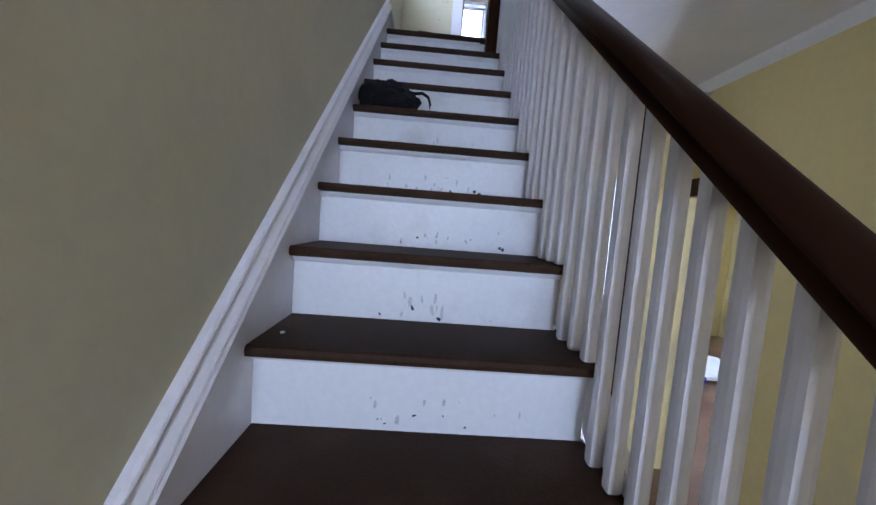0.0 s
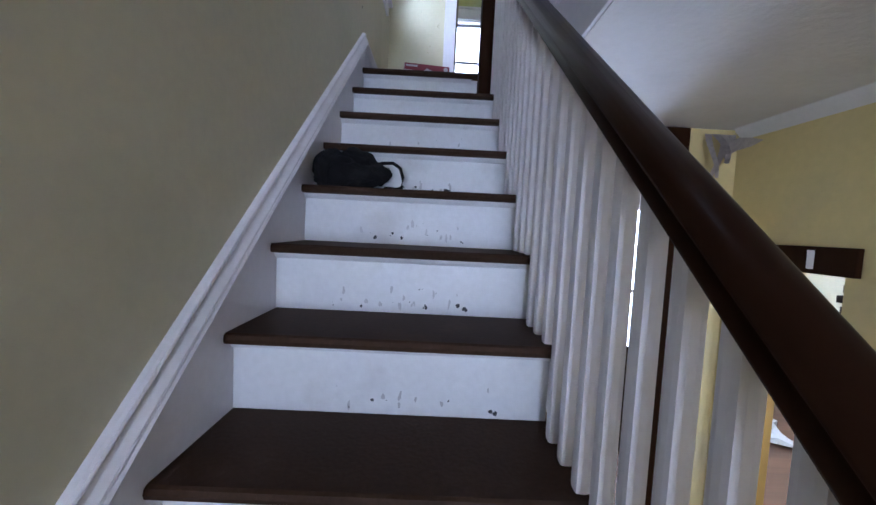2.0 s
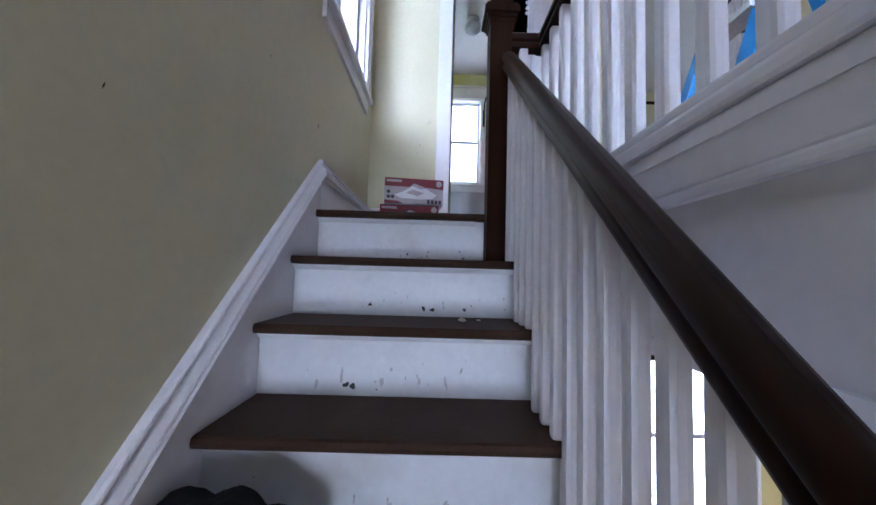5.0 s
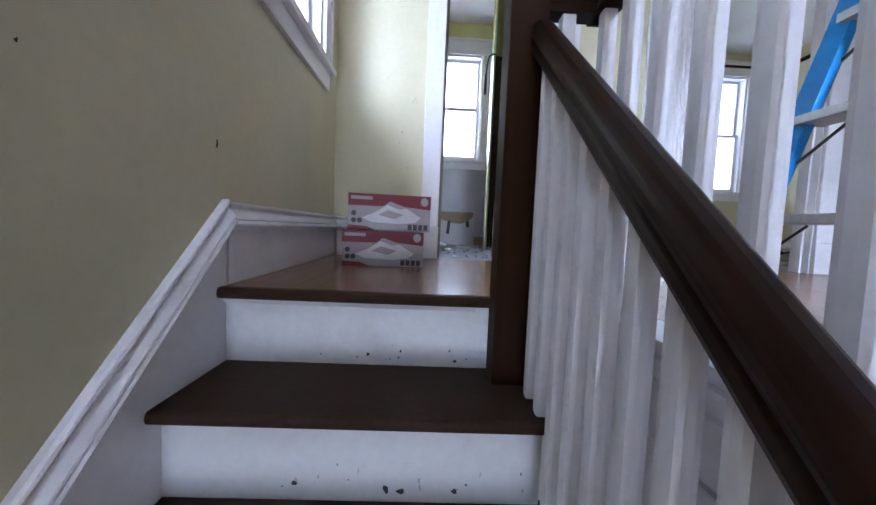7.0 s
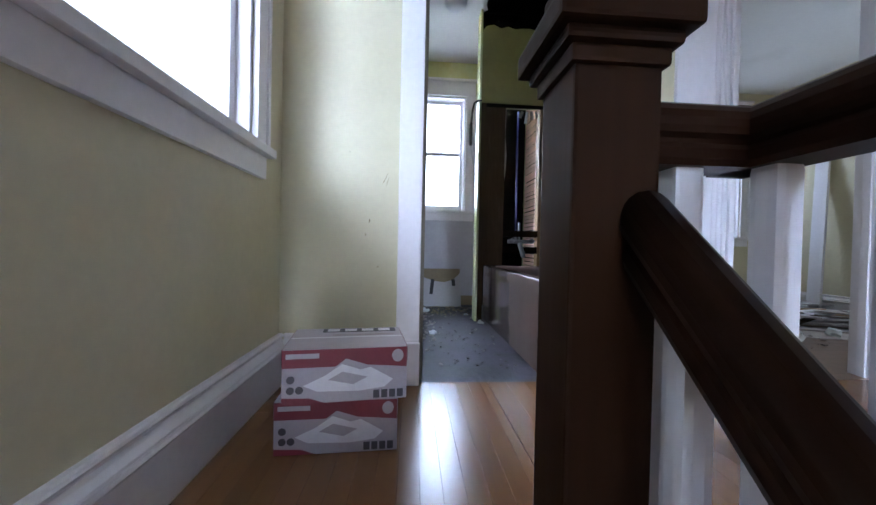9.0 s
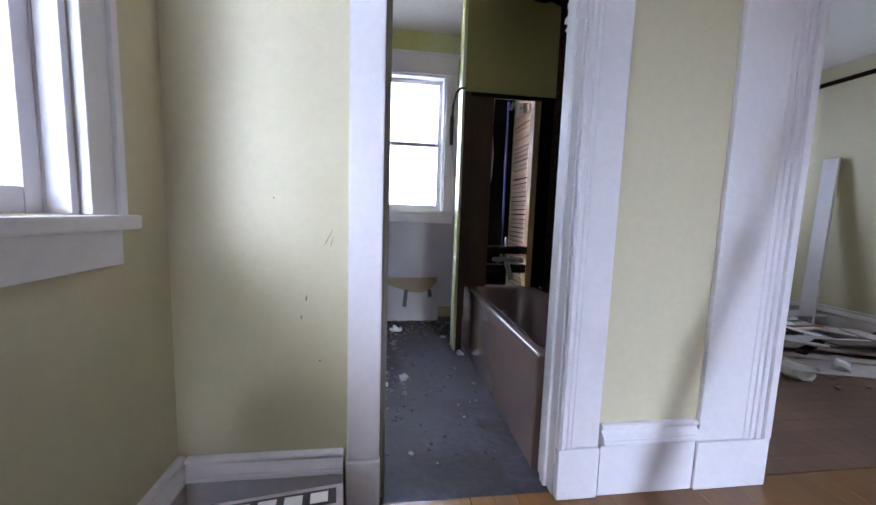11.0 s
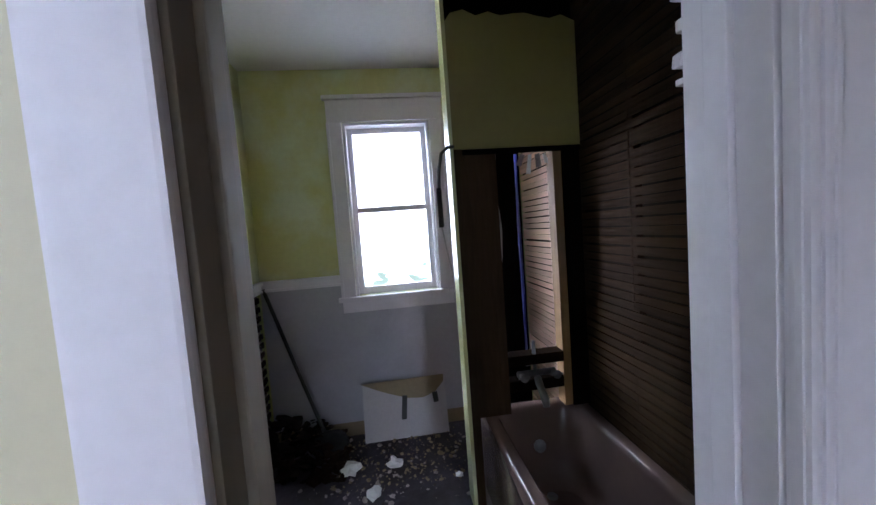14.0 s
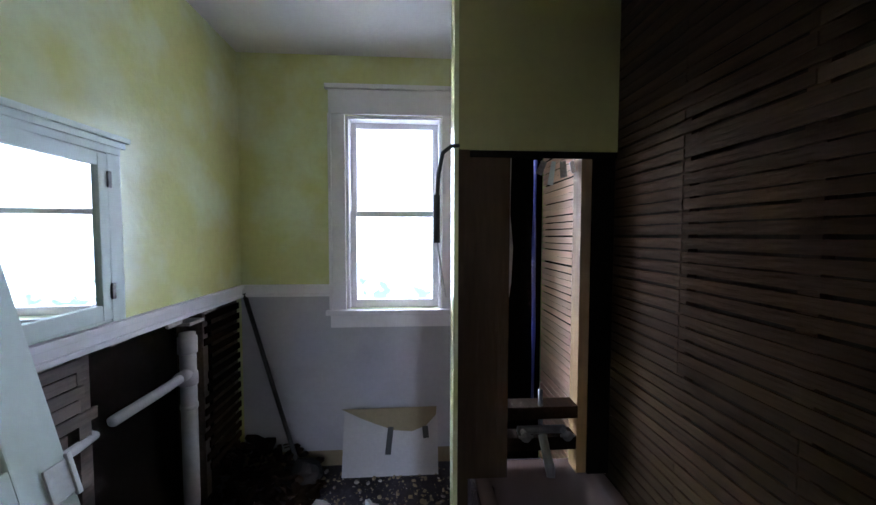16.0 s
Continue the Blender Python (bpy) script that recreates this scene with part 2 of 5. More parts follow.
# ---- mesh helpers ----
def add_box(bm, x0, x1, y0, y1, z0, z1, bevel=0.0, m=None):
    vs = bmesh.ops.create_cube(bm, size=1.0)["verts"]
    for v in vs:
        v.co = Vector((x0 + (v.co.x + 0.5) * (x1 - x0), y0 + (v.co.y + 0.5) * (y1 - y0), z0 + (v.co.z + 0.5) * (z1 - z0)))
    if m is not None:
        bmesh.ops.transform(bm, matrix=m, verts=vs)
    if bevel:
        es = list({e for v in vs for e in v.link_edges})
        bmesh.ops.bevel(bm, geom=es, offset=bevel, segments=2, profile=0.7, affect="EDGES")
    return bm


def box(x0, x1, y0, y1, z0, z1, bevel=0.0, m=None):
    return add_box(bmesh.new(), x0, x1, y0, y1, z0, z1, bevel, m)


def add_prism(bm, outline, axis, a, b):
    """Extrudes an outline of (u, v) along an axis from a to b."""
    def at(u, v, w):
        return {"x": (w, u, v), "y": (u, w, v), "z": (u, v, w)}[axis]
    lo = [bm.verts.new(at(u, v, a)) for u, v in outline]
    hi = [bm.verts.new(at(u, v, b)) for u, v in outline]
    n = len(outline)
    bm.faces.new(lo), bm.faces.new(hi[::-1])
    for i in range(n):
        bm.faces.new((lo[i], hi[i], hi[(i + 1) % n], lo[(i + 1) % n]))
    bmesh.ops.recalc_face_normals(bm, faces=bm.faces)
    return bm


def prism(outline, axis, a, b):
    return add_prism(bmesh.new(), outline, axis, a, b)


def add_tube(bm, points, radius, sides=10):
    """A round tube along points."""
    pts = [Vector(p) for p in points]
    rings = []
    for i, p in enumerate(pts):
        way = (pts[min(i + 1, len(pts) - 1)] - pts[max(i - 1, 0)]).normalized()
        q = way.to_track_quat("Z", "Y")
        r = radius[i] if isinstance(radius, (list, tuple)) else radius
        rings.append([bm.verts.new(p + q @ Vector((r * math.cos(2 * math.pi * k / sides), r * math.sin(2 * math.pi * k / sides), 0))) for k in range(sides)])
    for a, b in zip(rings, rings[1:]):
        for k in range(sides):
            bm.faces.new((a[k], a[(k + 1) % sides], b[(k + 1) % sides], b[k]))
    bm.faces.new(rings[0][::-1]), bm.faces.new(rings[-1])
    for f in bm.faces:
        f.smooth = True
    bmesh.ops.recalc_face_normals(bm, faces=bm.faces)
    return bm


def tube(points, radius, sides=10):
    return add_tube(bmesh.new(), points, radius, sides)


def bar(p0, p1, w, d, bevel=0.003):
    """A straight bar of section w by d from p0 to p1."""
    p0, p1 = Vector(p0), Vector(p1)
    way = p1 - p0
    m = Matrix.Translation(p0) @ way.to_track_quat("Z", "Y").to_matrix().to_4x4()
    return box(-w / 2, w / 2, -d / 2, d / 2, 0, way.length, bevel, m)


def link(name, bm, mat):
    me = bpy.data.meshes.new(name)
    bm.to_mesh(me)
    bm.free()
    me.materials.append(M[mat])
    return new(name, me)


def part(name, bm, mat, parent, label=""):
    ob = link(name, bm, mat)
    ob.parent = parent
    return tagged(ob, label)


def piece(name, mesh, parent, m):
    """An object of its own on a shared mesh, under a thing or a piece of the setting."""
    ob = new(name, mesh)
    ob.parent = parent
    ob.matrix_basis = m
    return ob


def mesh_of(name, bm, mat):
    me = bpy.data.meshes.new(name)
    bm.to_mesh(me)
    bm.free()
    me.materials.append(M[mat])
    return me


def thing(name, label, category, at=(0, 0, 0), group="", kind=""):
    ob = new(name)
    ob.location = at
    ob.empty_display_size = 0.1
    return tagged(ob, label, category, group, kind)


def structure(name, bm, mat, label, category):
    return tagged(link(name, bm, mat), label, category, kind="structure")


def wall_with_holes(axis, at0, at1, u0, u1, z0, z1, holes):
    """A wall slab between at0 and at1 on its axis, along u, with openings (u0, u1, z0, z1)."""
    bm = bmesh.new()
    us = sorted({u0, u1, *[h[0] for h in holes], *[h[1] for h in holes]})
    zs = sorted({z0, z1, *[h[2] for h in holes], *[h[3] for h in holes]})
    solid = lambda i, k: 0 <= i < len(us) - 1 and 0 <= k < len(zs) - 1 and not any(h[0] <= us[i] and us[i + 1] <= h[1] and h[2] <= zs[k] and zs[k + 1] <= h[3] for h in holes)
    cache = {}

    def v(u, w, z):
        key = (u, w, z)
        if key not in cache:
            cache[key] = bm.verts.new((w, u, z) if axis == "x" else (u, w, z))
        return cache[key]
    for i in range(len(us) - 1):
        for k in range(len(zs) - 1):
            if not solid(i, k):
                continue
            a, b, c, d = us[i], us[i + 1], zs[k], zs[k + 1]
            for w in (at0, at1):
                bm.faces.new((v(a, w, c), v(b, w, c), v(b, w, d), v(a, w, d)))
            if not solid(i - 1, k):
                bm.faces.new((v(a, at0, c), v(a, at1, c), v(a, at1, d), v(a, at0, d)))
            if not solid(i + 1, k):
                bm.faces.new((v(b, at0, c), v(b, at1, c), v(b, at1, d), v(b, at0, d)))
            if not solid(i, k - 1):
                bm.faces.new((v(a, at0, c), v(b, at0, c), v(b, at1, c), v(a, at1, c)))
            if not solid(i, k + 1):
                bm.faces.new((v(a, at0, d), v(b, at0, d), v(b, at1, d), v(a, at1, d)))
    bmesh.ops.recalc_face_normals(bm, faces=bm.faces)
    return bm


# ---- structure: stairwell, landing and upper hall ----
SW = (0.10, 0.905, 0.965, 2.30)       # stair window opening: y0, y1, z0, z1
WALL_W = structure("wall_west", wall_with_holes("x", -0.20, -0.02, BACK - 3.0, HALL_Y, LOW, CEIL, [SW]), "wall", "cream painted plaster wall beside the stairs, faintly stained", "wall")
D1 = (0.578, 1.216, -0.30, 2.06)    # bathroom door opening
D2 = (2.03, 2.86, -0.30, 2.06)      # bedroom door opening
WALL_N = structure("wall_north", wall_with_holes("y", HALL_Y, HALL_Y + WALL_T, -0.20, 5.5, -0.30, CEIL, [D1, D2]), "wall", "cream painted plaster wall at the end of the landing", "wall")
structure("ceiling", box(-0.33, 5.5, BACK, 4.1, CEIL, CEIL + 0.1), "ceiling", "white painted plaster ceiling of the upper floor", "ceiling")
structure("wall_hall_east", box(HR, HR + 0.12, BACK, HALL_Y, -0.30, CEIL), "wall", "plain cream hall wall", "wall")
HW = (1.58, 2.38, 0.70, 2.12)       # hall window opening
structure("wall_hall_south", wall_with_holes("y", BACK - 0.12, BACK, -0.20, HR + 0.12, LOWC + 0.01, CEIL, [HW]), "wall", "plain cream wall at the back of the hall", "wall")
structure("floor_hall_base", box(EDGE, 5.4, BACK, HALL_Y - 0.002, LOWC + 0.01, -0.022), "dark", "floor structure of the upper hall", "floor")
structure("floor_landing_base", box(-0.02, EDGE, 0.063, HALL_Y - 0.002, LOWC + 0.01, -0.022), "dark", "floor structure of the landing", "floor")
structure("fascia", box(EDGE - 0.012, EDGE, BACK, 0.05, LOWC, -0.03), "trim", "painted board on the edge of the hall floor above the stairs", "trim")
structure("ceiling_lower", box(EDGE - 0.012, 5.4, BACK - 3.0, 3.2, LOWC - 0.02, LOWC), "ceiling", "pinkish white ceiling of the lower room", "ceiling")
structure("ceiling_under_landing", box(-0.02, EDGE - 0.014, 0.05, 3.2, LOWC - 0.02, LOWC), "ceiling", "white ceiling under the landing", "ceiling")
structure("floor_lower", box(-0.2, 5.4, BACK - 3.0, 3.2, LOW - 0.1, LOW), "oak_red", "worn wooden floor of the lower room", "floor")
structure("ground", box(-60, 60, -60, 60, LOW - 0.6, LOW - 0.5), "subfloor", "flat ground round the house", "ground")
LX = 2.00
structure("wall_lower_east", wall_with_holes("x", LX, LX + 0.12, BACK - 3.0, -0.30, LOW, LOWC - 0.02, [(-0.97, -0.44, LOW, -1.06)]), "low_wall", "ochre yellow plaster wall of the lower room", "wall")
structure("wall_lower_partition", wall_with_holes("y", -0.42, -0.30, STEP_W + 0.07, LX, LOW, LOWC - 0.02, [(STEP_W + 0.071, 1.655, LOW, -0.47)]), "low_wall", "ochre plaster wall with a wide dark-framed opening", "wall")
structure("wall_lower_north", wall_with_holes("y", 3.08, 3.2, -0.2, 5.4, LOW, LOWC - 0.02, [(3.45, 4.55, -2.35, -0.72)]), "low_wall", "ochre yellow far wall of the lower room", "wall")
structure("wall_lower_south", wall_with_holes("y", BACK - 3.12, BACK - 3.0, -0.2, 5.4, LOW, CEIL, [(0.0, 0.95, -1.9, -0.45)]), "wall", "plain wall behind the foot of the stairs", "wall")
# unseen opening, added to let the lower side fill in
structure("wall_lower_outer", wall_with_holes("x", 5.4, 5.5, BACK - 3.0, 3.2, LOW, LOWC - 0.02, [(-2.9, -1.6, -2.2, -0.7)]), "wall", "plain wall of the room beyond", "wall")
structure("ceiling_lower_stairfoot", box(-0.02, EDGE - 0.012, BACK - 3.0, BACK - 0.12, LOWC - 0.02, LOWC), "ceiling", "white ceiling at the foot of the stairs", "ceiling")

# ---- bathroom and bedroom shells ----
BY0 = HALL_Y + WALL_T
BW = (0.497, 1.098, 1.015, 2.228)
structure("wall_bath_west", box(-0.30, BATH_X, BY0, BATH_Y, 1.105, CEIL), "bath_wall", "blotchy yellow and green painted bathroom wall", "wall")
structure("wall_bath_north", wall_with_holes("y", BATH_Y, BATH_Y + 0.18, -0.33, 1.9, -0.02, CEIL, [BW]), "bath_wall", "yellow-green painted bathroom wall round the window", "wall")
structure("floor_bath", box(-0.33, LATH_X + 0.12, HALL_Y + 0.02, BATH_Y, -0.30, -0.004), "subfloor", "bare dusty subfloor littered with plaster", "floor")
structure("wall_bedroom_north", wall_with_holes("y", 3.8, 3.95, 1.89, 5.2, -0.3, CEIL, [(4.05, 4.58, 0.82, 2.30)]), "wall", "pale cream bedroom wall", "wall")
# the opening in this wall is added to admit the bedroom fill
structure("wall_bedroom_east", wall_with_holes("x", 5.0, 5.15, HALL_Y, 3.8, -0.3, CEIL, [(1.45, 2.15, 0.75, 2.25)]), "wall", "pale cream bedroom side wall", "wall")
structure("wall_bedroom_west", box(LATH_X + 0.11, LATH_X + 0.13, BY0, 3.8, -0.02, CEIL), "wall", "back of the wall between bathroom and bedroom", "wall")
structure("floor_bedroom_base", box(LATH_X + 0.12, 5.1, HALL_Y + 0.02, 3.8, -0.3, -0.022), "dark", "floor structure of the bedroom", "floor")
structure("backdrop", box(-3.5, 3.4, BATH_Y + 0.9, BATH_Y + 0.91, 0.2, 3.6), "garden", "bright sky and pale leaves outside the bathroom window", "backdrop")
# thin black sheet paints the unlit stretch of wall behind the wing
structure("wall_bath_stripped", box(1.215, LATH_X - 0.012, BATH_Y - 0.016, BATH_Y - 0.011, 0.0, CEIL), "dark", "stripped wall behind the wing wall, near-black for shade", "wall")
structure("backdrop_street", box(-1.31, -1.30, -0.15, 4.5, -1.2, 2.95), "clapboard", "glowing white clapboard backdrop seen beyond the stair window", "backdrop")
structure("wall_lower_mid", wall_with_holes("y", 1.50, 1.62, -0.02, 3.35, LOW, LOWC - 0.02, [(2.00, 3.05, -2.45, -0.60)]), "low_wall", "ochre yellow lower wall with a tall window", "wall")
structure("wall_lower_return", box(3.35, 3.45, 1.62, 3.08, LOW, LOWC - 0.021), "low_wall", "ochre yellow return wall of the lower room", "wall")


# ---- stairs ----
def wobble(bm, amount, scale=6.0):
    for v in bm.verts:
        v.co += amount * noise.noise_vector(v.co * scale)
    return bm


def blot(bm, cx, y, cz, w, h, lean, rng):
    """One ragged mark on a riser."""
    n = 14
    ph = [rng.uniform(0, 6.28) for k in range(3)]
    vs = []
    for i in range(n):
        a = 2 * math.pi * i / n
        q = 1 + 0.20 * math.sin(2 * a + ph[0]) + 0.14 * math.sin(3 * a + ph[1]) + 0.10 * math.sin(5 * a + ph[2]) + rng.uniform(-0.08, 0.08)
        dx, dz = q * w * math.cos(a), q * h * math.sin(a)
        vs.append(bm.verts.new((cx + dx + lean * dz, y, cz + dz)))
    bm.faces.new(vs)


def scuffs(x, y, z, rng):
    """Chips and smears of black shoe polish, in loose clusters low on a riser."""
    bm = bmesh.new()
    for k in range(rng.randint(3, 5)):
        cx, cz = x + rng.gauss(0, 0.12), z + rng.uniform(0.014, 0.044)
        for j in range(rng.randint(1, 2)):
            s = 0.0018 + 0.0072 * rng.random() ** 2
            blot(bm, cx + rng.gauss(0, 0.012), y - 0.0008 - 0.00002 * len(bm.faces), cz + rng.gauss(0, 0.007), s, s * rng.uniform(0.7, 1.7), rng.uniform(-0.4, 0.4), rng)
    for k in range(rng.randint(2, 6)):
        s = rng.uniform(0.0008, 0.0018)
        blot(bm, x + rng.gauss(0, 0.13), y - 0.0008 - 0.00002 * len(bm.faces), z + rng.uniform(0.012, 0.11), s, s * rng.uniform(0.6, 2.0), 0.2, rng)
    return bm


def smears(x, y, z, rng):
    """Faint grey streaks and rings where shoes have rubbed the paint."""
    bm = bmesh.new()
    for k in range(rng.randint(7, 13)):
        s = rng.uniform(0.0015, 0.0075)
        blot(bm, x + rng.gauss(0, 0.10), y - 0.0004 - 0.00002 * len(bm.faces), z + rng.uniform(0.02, 0.08), s * 0.8, s * rng.uniform(1.0, 3.0), rng.uniform(-0.15, 0.15), rng)
    return bm


# end profile of the skirting cap: drop from its top, stand-off from the wall
CAP = [(0.0, -0.019), (0.0, -0.006), (0.003, 0.001), (0.009, 0.004), (0.015, 0.002), (0.018, -0.003), (0.023, -0.003), (0.030, 0.003), (0.042, 0.016), (0.047, 0.018), (0.050, 0.013), (0.053, 0.018), (0.060, 0.022), (0.067, 0.019), (0.070, 0.008), (0.074, 0.005), (0.078, -0.0005), (0.078, -0.019)]


def build_stairs():
    st = thing("staircase", "straight wooden staircase with white scuffed risers and brown treads", "stairs", kind="structure")
    rng = random.Random(7)
    for i in range(-3, 10):
        y, z = (i - 10) * RUN, (i - 10) * RISE
        tb = prism([(y + 0.010, z), (y + 0.003, z - 0.004), (y, z - 0.014), (y + 0.003, z - 0.024), (y + 0.010, z - 0.028), (y + RUN + 0.061, z - 0.028), (y + RUN + 0.061, z)], "x", 0.001, STEP_W + 0.04)
        part("tread", tb, "tread", st, "worn brown painted tread")
        rb = box(0.001, STEP_W + 0.03, y + 0.046, y + 0.062, z - RISE + 0.001, z - 0.029)
        r = part("riser", rb, "riser", st, "white riser with black scuffs")
        part("cove", prism([(y + 0.046, z - 0.029), (y + 0.026, z - 0.029), (y + 0.030, z - 0.037), (y + 0.038, z - 0.044), (y + 0.046, z - 0.047)], "x", 0.001, STEP_W + 0.03), "riser", r)
        part("scuff_mark", scuffs(0.40, y + 0.046, z - RISE, rng), "scuff", r, "black scuff marks and chips")
        part("smear", smears(0.40, y + 0.046, z - RISE, rng), "smear", r, "grey rubbed streaks")
    # riser and nosing of the landing
    rb = box(0.001, EDGE - 0.014, 0.046, 0.062, -RISE + 0.001, -0.029)
    r = part("riser", rb, "riser", st, "white riser with black scuffs")
    part("cove", prism([(0.046, -0.029), (0.026, -0.029), (0.030, -0.037), (0.038, -0.044), (0.046, -0.047)], "x", 0.001, 0.67), "riser", r)
    part("scuff_mark", scuffs(0.42, 0.046, -RISE, rng), "scuff", r, "black scuff marks and chips")
    part("nosing", prism([(0.010, 0.001), (0.003, -0.004), (0.0, -0.014), (0.003, -0.024), (0.010, -0.028), (0.030, -0.028), (0.030, 0.001)], "x", 0.001, EDGE - 0.014), "tread", st, "brown landing nosing")
    # wall string with its cap mould, and the outer string
    k = RISE / RUN
    y0, y1, up = -13.6 * RUN, 0.050, 0.177
    sk = prism([(y0, y0 * k - 0.35), (y1, -0.35), (y1, y1 * k + up - 0.045), (y0, y0 * k + up - 0.045)], "x", -0.019, 0.0)
    part("wall_string", sk, "trim", st, "white painted skirting that climbs with the stairs")
    bm = bmesh.new()
    y2 = y1 + 0.012
    ends = [[bm.verts.new((x, y, y * k + up - d)) for d, x in CAP] for y in (y0, y2)]
    for a in range(len(CAP) - 1):
        bm.faces.new((ends[0][a], ends[0][a + 1], ends[1][a + 1], ends[1][a]))
    bm.faces.new(ends[0]), bm.faces.new(ends[1])
    bm.faces.new((ends[0][0], ends[1][0], ends[1][-1], ends[0][-1]))
    bmesh.ops.recalc_face_normals(bm, faces=bm.faces)
    part("cap_mould", bm, "trim", st, "moulded cap of the skirting")
    so = prism([(-13.0 * RUN, LOW), (-0.0, -0.30), (0.03, -0.03), (0.03, 0.0 - RISE * 0.2), (-13.0 * RUN, LOW + RISE * 0.8)], "x", STEP_W + 0.042, STEP_W + 0.062)
    part("outer_string", so, "trim", st, "white outer string board")
    return st


build_stairs()


def rail_profile(w, h):
    """Moulded handrail, seen end on: a rounded top and a narrower foot."""
    half = [(0.40, 0), (0.43, 0.10), (0.40, 0.26), (0.35, 0.34), (0.38, 0.40), (0.48, 0.46), (0.5, 0.56), (0.49, 0.68), (0.44, 0.80), (0.34, 0.90), (0.20, 0.97), (0.0, 1.0)]
    return [(w * u, h * v) for u, v in half] + [(-w * u, h * v) for u, v in half[-2::-1]]


def build_stair_balustrade():
    th = thing("stair_balustrade", "white square balusters under a dark varnished handrail beside the stairs", "balustrade", kind="structure")
    k = RISE / RUN
    cx, lift = 0.787, 0.644
    bm = bmesh.new()
    ya, yb = -12.2 * RUN, -0.060
    prof = rail_profile(0.060, 0.080)
    lo = [bm.verts.new((cx + u, ya, ya * k + lift + v)) for u, v in prof]
    hi = [bm.verts.new((cx + u, yb, yb * k + lift + v)) for u, v in prof]
    for i in range(len(prof)):
        j = (i + 1) % len(prof)
        bm.faces.new((lo[i], lo[j], hi[j], hi[i]))
    bm.faces.new(lo[::-1]), bm.faces.new(hi)
    bmesh.ops.recalc_face_normals(bm, faces=bm.faces)
    for f in bm.faces:
        f.smooth = len(f.verts) == 4
    part("handrail", bm, "rail", th, "dark varnished moulded handrail")
    # three balusters to a tread
    h = 0.030
    for i in range(-2, 10):
        for j in range(3):
            y = (i - 10) * RUN + 0.040 + j * RUN / 3
            if y > -0.10:
                continue
            z0, z1 = (i - 10) * RISE, y * k + lift + 0.006
            bm = bmesh.new()
            add_box(bm, cx - h / 2, cx + h / 2, y - h / 2, y + h / 2, z0, z1, 0.0095)
            for v in bm.verts:
                if v.co.z > z0 + 0.3:
                    v.co.z += (v.co.y - y) * k
            part("baluster", bm, "trim", th)
    # newel post at the head of the stairs
    x0, x1, a, b = 0.706, 0.798, -0.060, 0.030
    nw = part("newel_post", box(x0, x1, a, b, -RISE + 0.001, 0.812, 0.004), "newel", th, "square dark walnut newel post with a moulded cap")
    for e, z0, z1, bv in ((0.006, 0.797, 0.815, 0.004), (0.014, 0.815, 0.829, 0.005), (0.026, 0.829, 0.857, 0.005), (0.018, 0.857, 0.873, 0.006), (0.001, 0.873, 0.912, 0.004)):
        part("cap_mould", box(x0 - e, x1 + e, a - e, b + e, z0, z1, bv), "newel", nw)
    return th


build_stair_balustrade()


def build_guard():
    th = thing("landing_guard", "white square balusters under a dark level handrail on the hall edge", "balustrade", kind="structure")
    gx, z = EDGE + 0.035, 0.705
    prof = rail_profile(0.062, 0.075)
    part("handrail", prism([(gx + u, z + v) for u, v in prof], "y", BACK + 0.005, 0.020), "rail", th, "dark varnished level handrail")
    part("short_rail", prism([(-0.013 + u, z + v) for u, v in prof], "x", 0.799, gx + 0.022), "rail", th, "short dark handrail that turns to the post")
    part("shoe", box(EDGE - 0.020, EDGE + 0.075, BACK + 0.005, 0.02, 0.0, 0.022, 0.006), "trim", th, "white painted base rail")
    part("nosing", box(EDGE - 0.030, EDGE + 0.0, BACK + 0.005, 0.02, -0.030, -0.001, 0.008), "trim", th)
    part("edge_mould", box(EDGE - 0.024, EDGE - 0.013, BACK + 0.005, 0.02, -0.120, -0.032, 0.004), "trim", th)
    part("edge_mould", box(EDGE - 0.030, EDGE - 0.013, BACK + 0.005, 0.02, -0.140, -0.121, 0.005), "trim", th)
    part("edge_mould", box(EDGE - 0.027, EDGE - 0.0245, BACK + 0.005, 0.02, -0.062, -0.040, 0.001), "trim", th)
    h = 0.034
    y = -0.046
    while y > BACK + 0.1:
        part("baluster", box(gx - h / 2, gx + h / 2, y - h / 2, y + h / 2, 0.022, z + 0.004, 0.010), "trim", th)
        y -= 0.112
    part("baluster", box(0.855 - h / 2, 0.855 + h / 2, -0.030, 0.004, 0.003, z + 0.004, 0.005), "trim", th)
    return th


build_guard()


# ---- trim of landing and hall ----
def baseboard(name, axis, at, out, u0, u1, h=0.225):
    """A tall baseboard with a moulded cap. out: the way it faces along the other axis."""
    th = thing(name, "tall white painted baseboard with a moulded cap", "baseboard", kind="structure")
    a, b = sorted((at, at + out * 0.018))
    part("board", box(a, b, u0, u1, 0.001, h - 0.074, 0.002) if axis == "x" else box(u0, u1, a, b, 0.001, h - 0.074, 0.002), "trim", th)
    prof = [(at + out * (s + 0.019), h - d) for d, s in CAP]
    part("cap_mould", prism(prof, "y" if axis == "x" else "x", u0, u1), "trim", th)
    return th


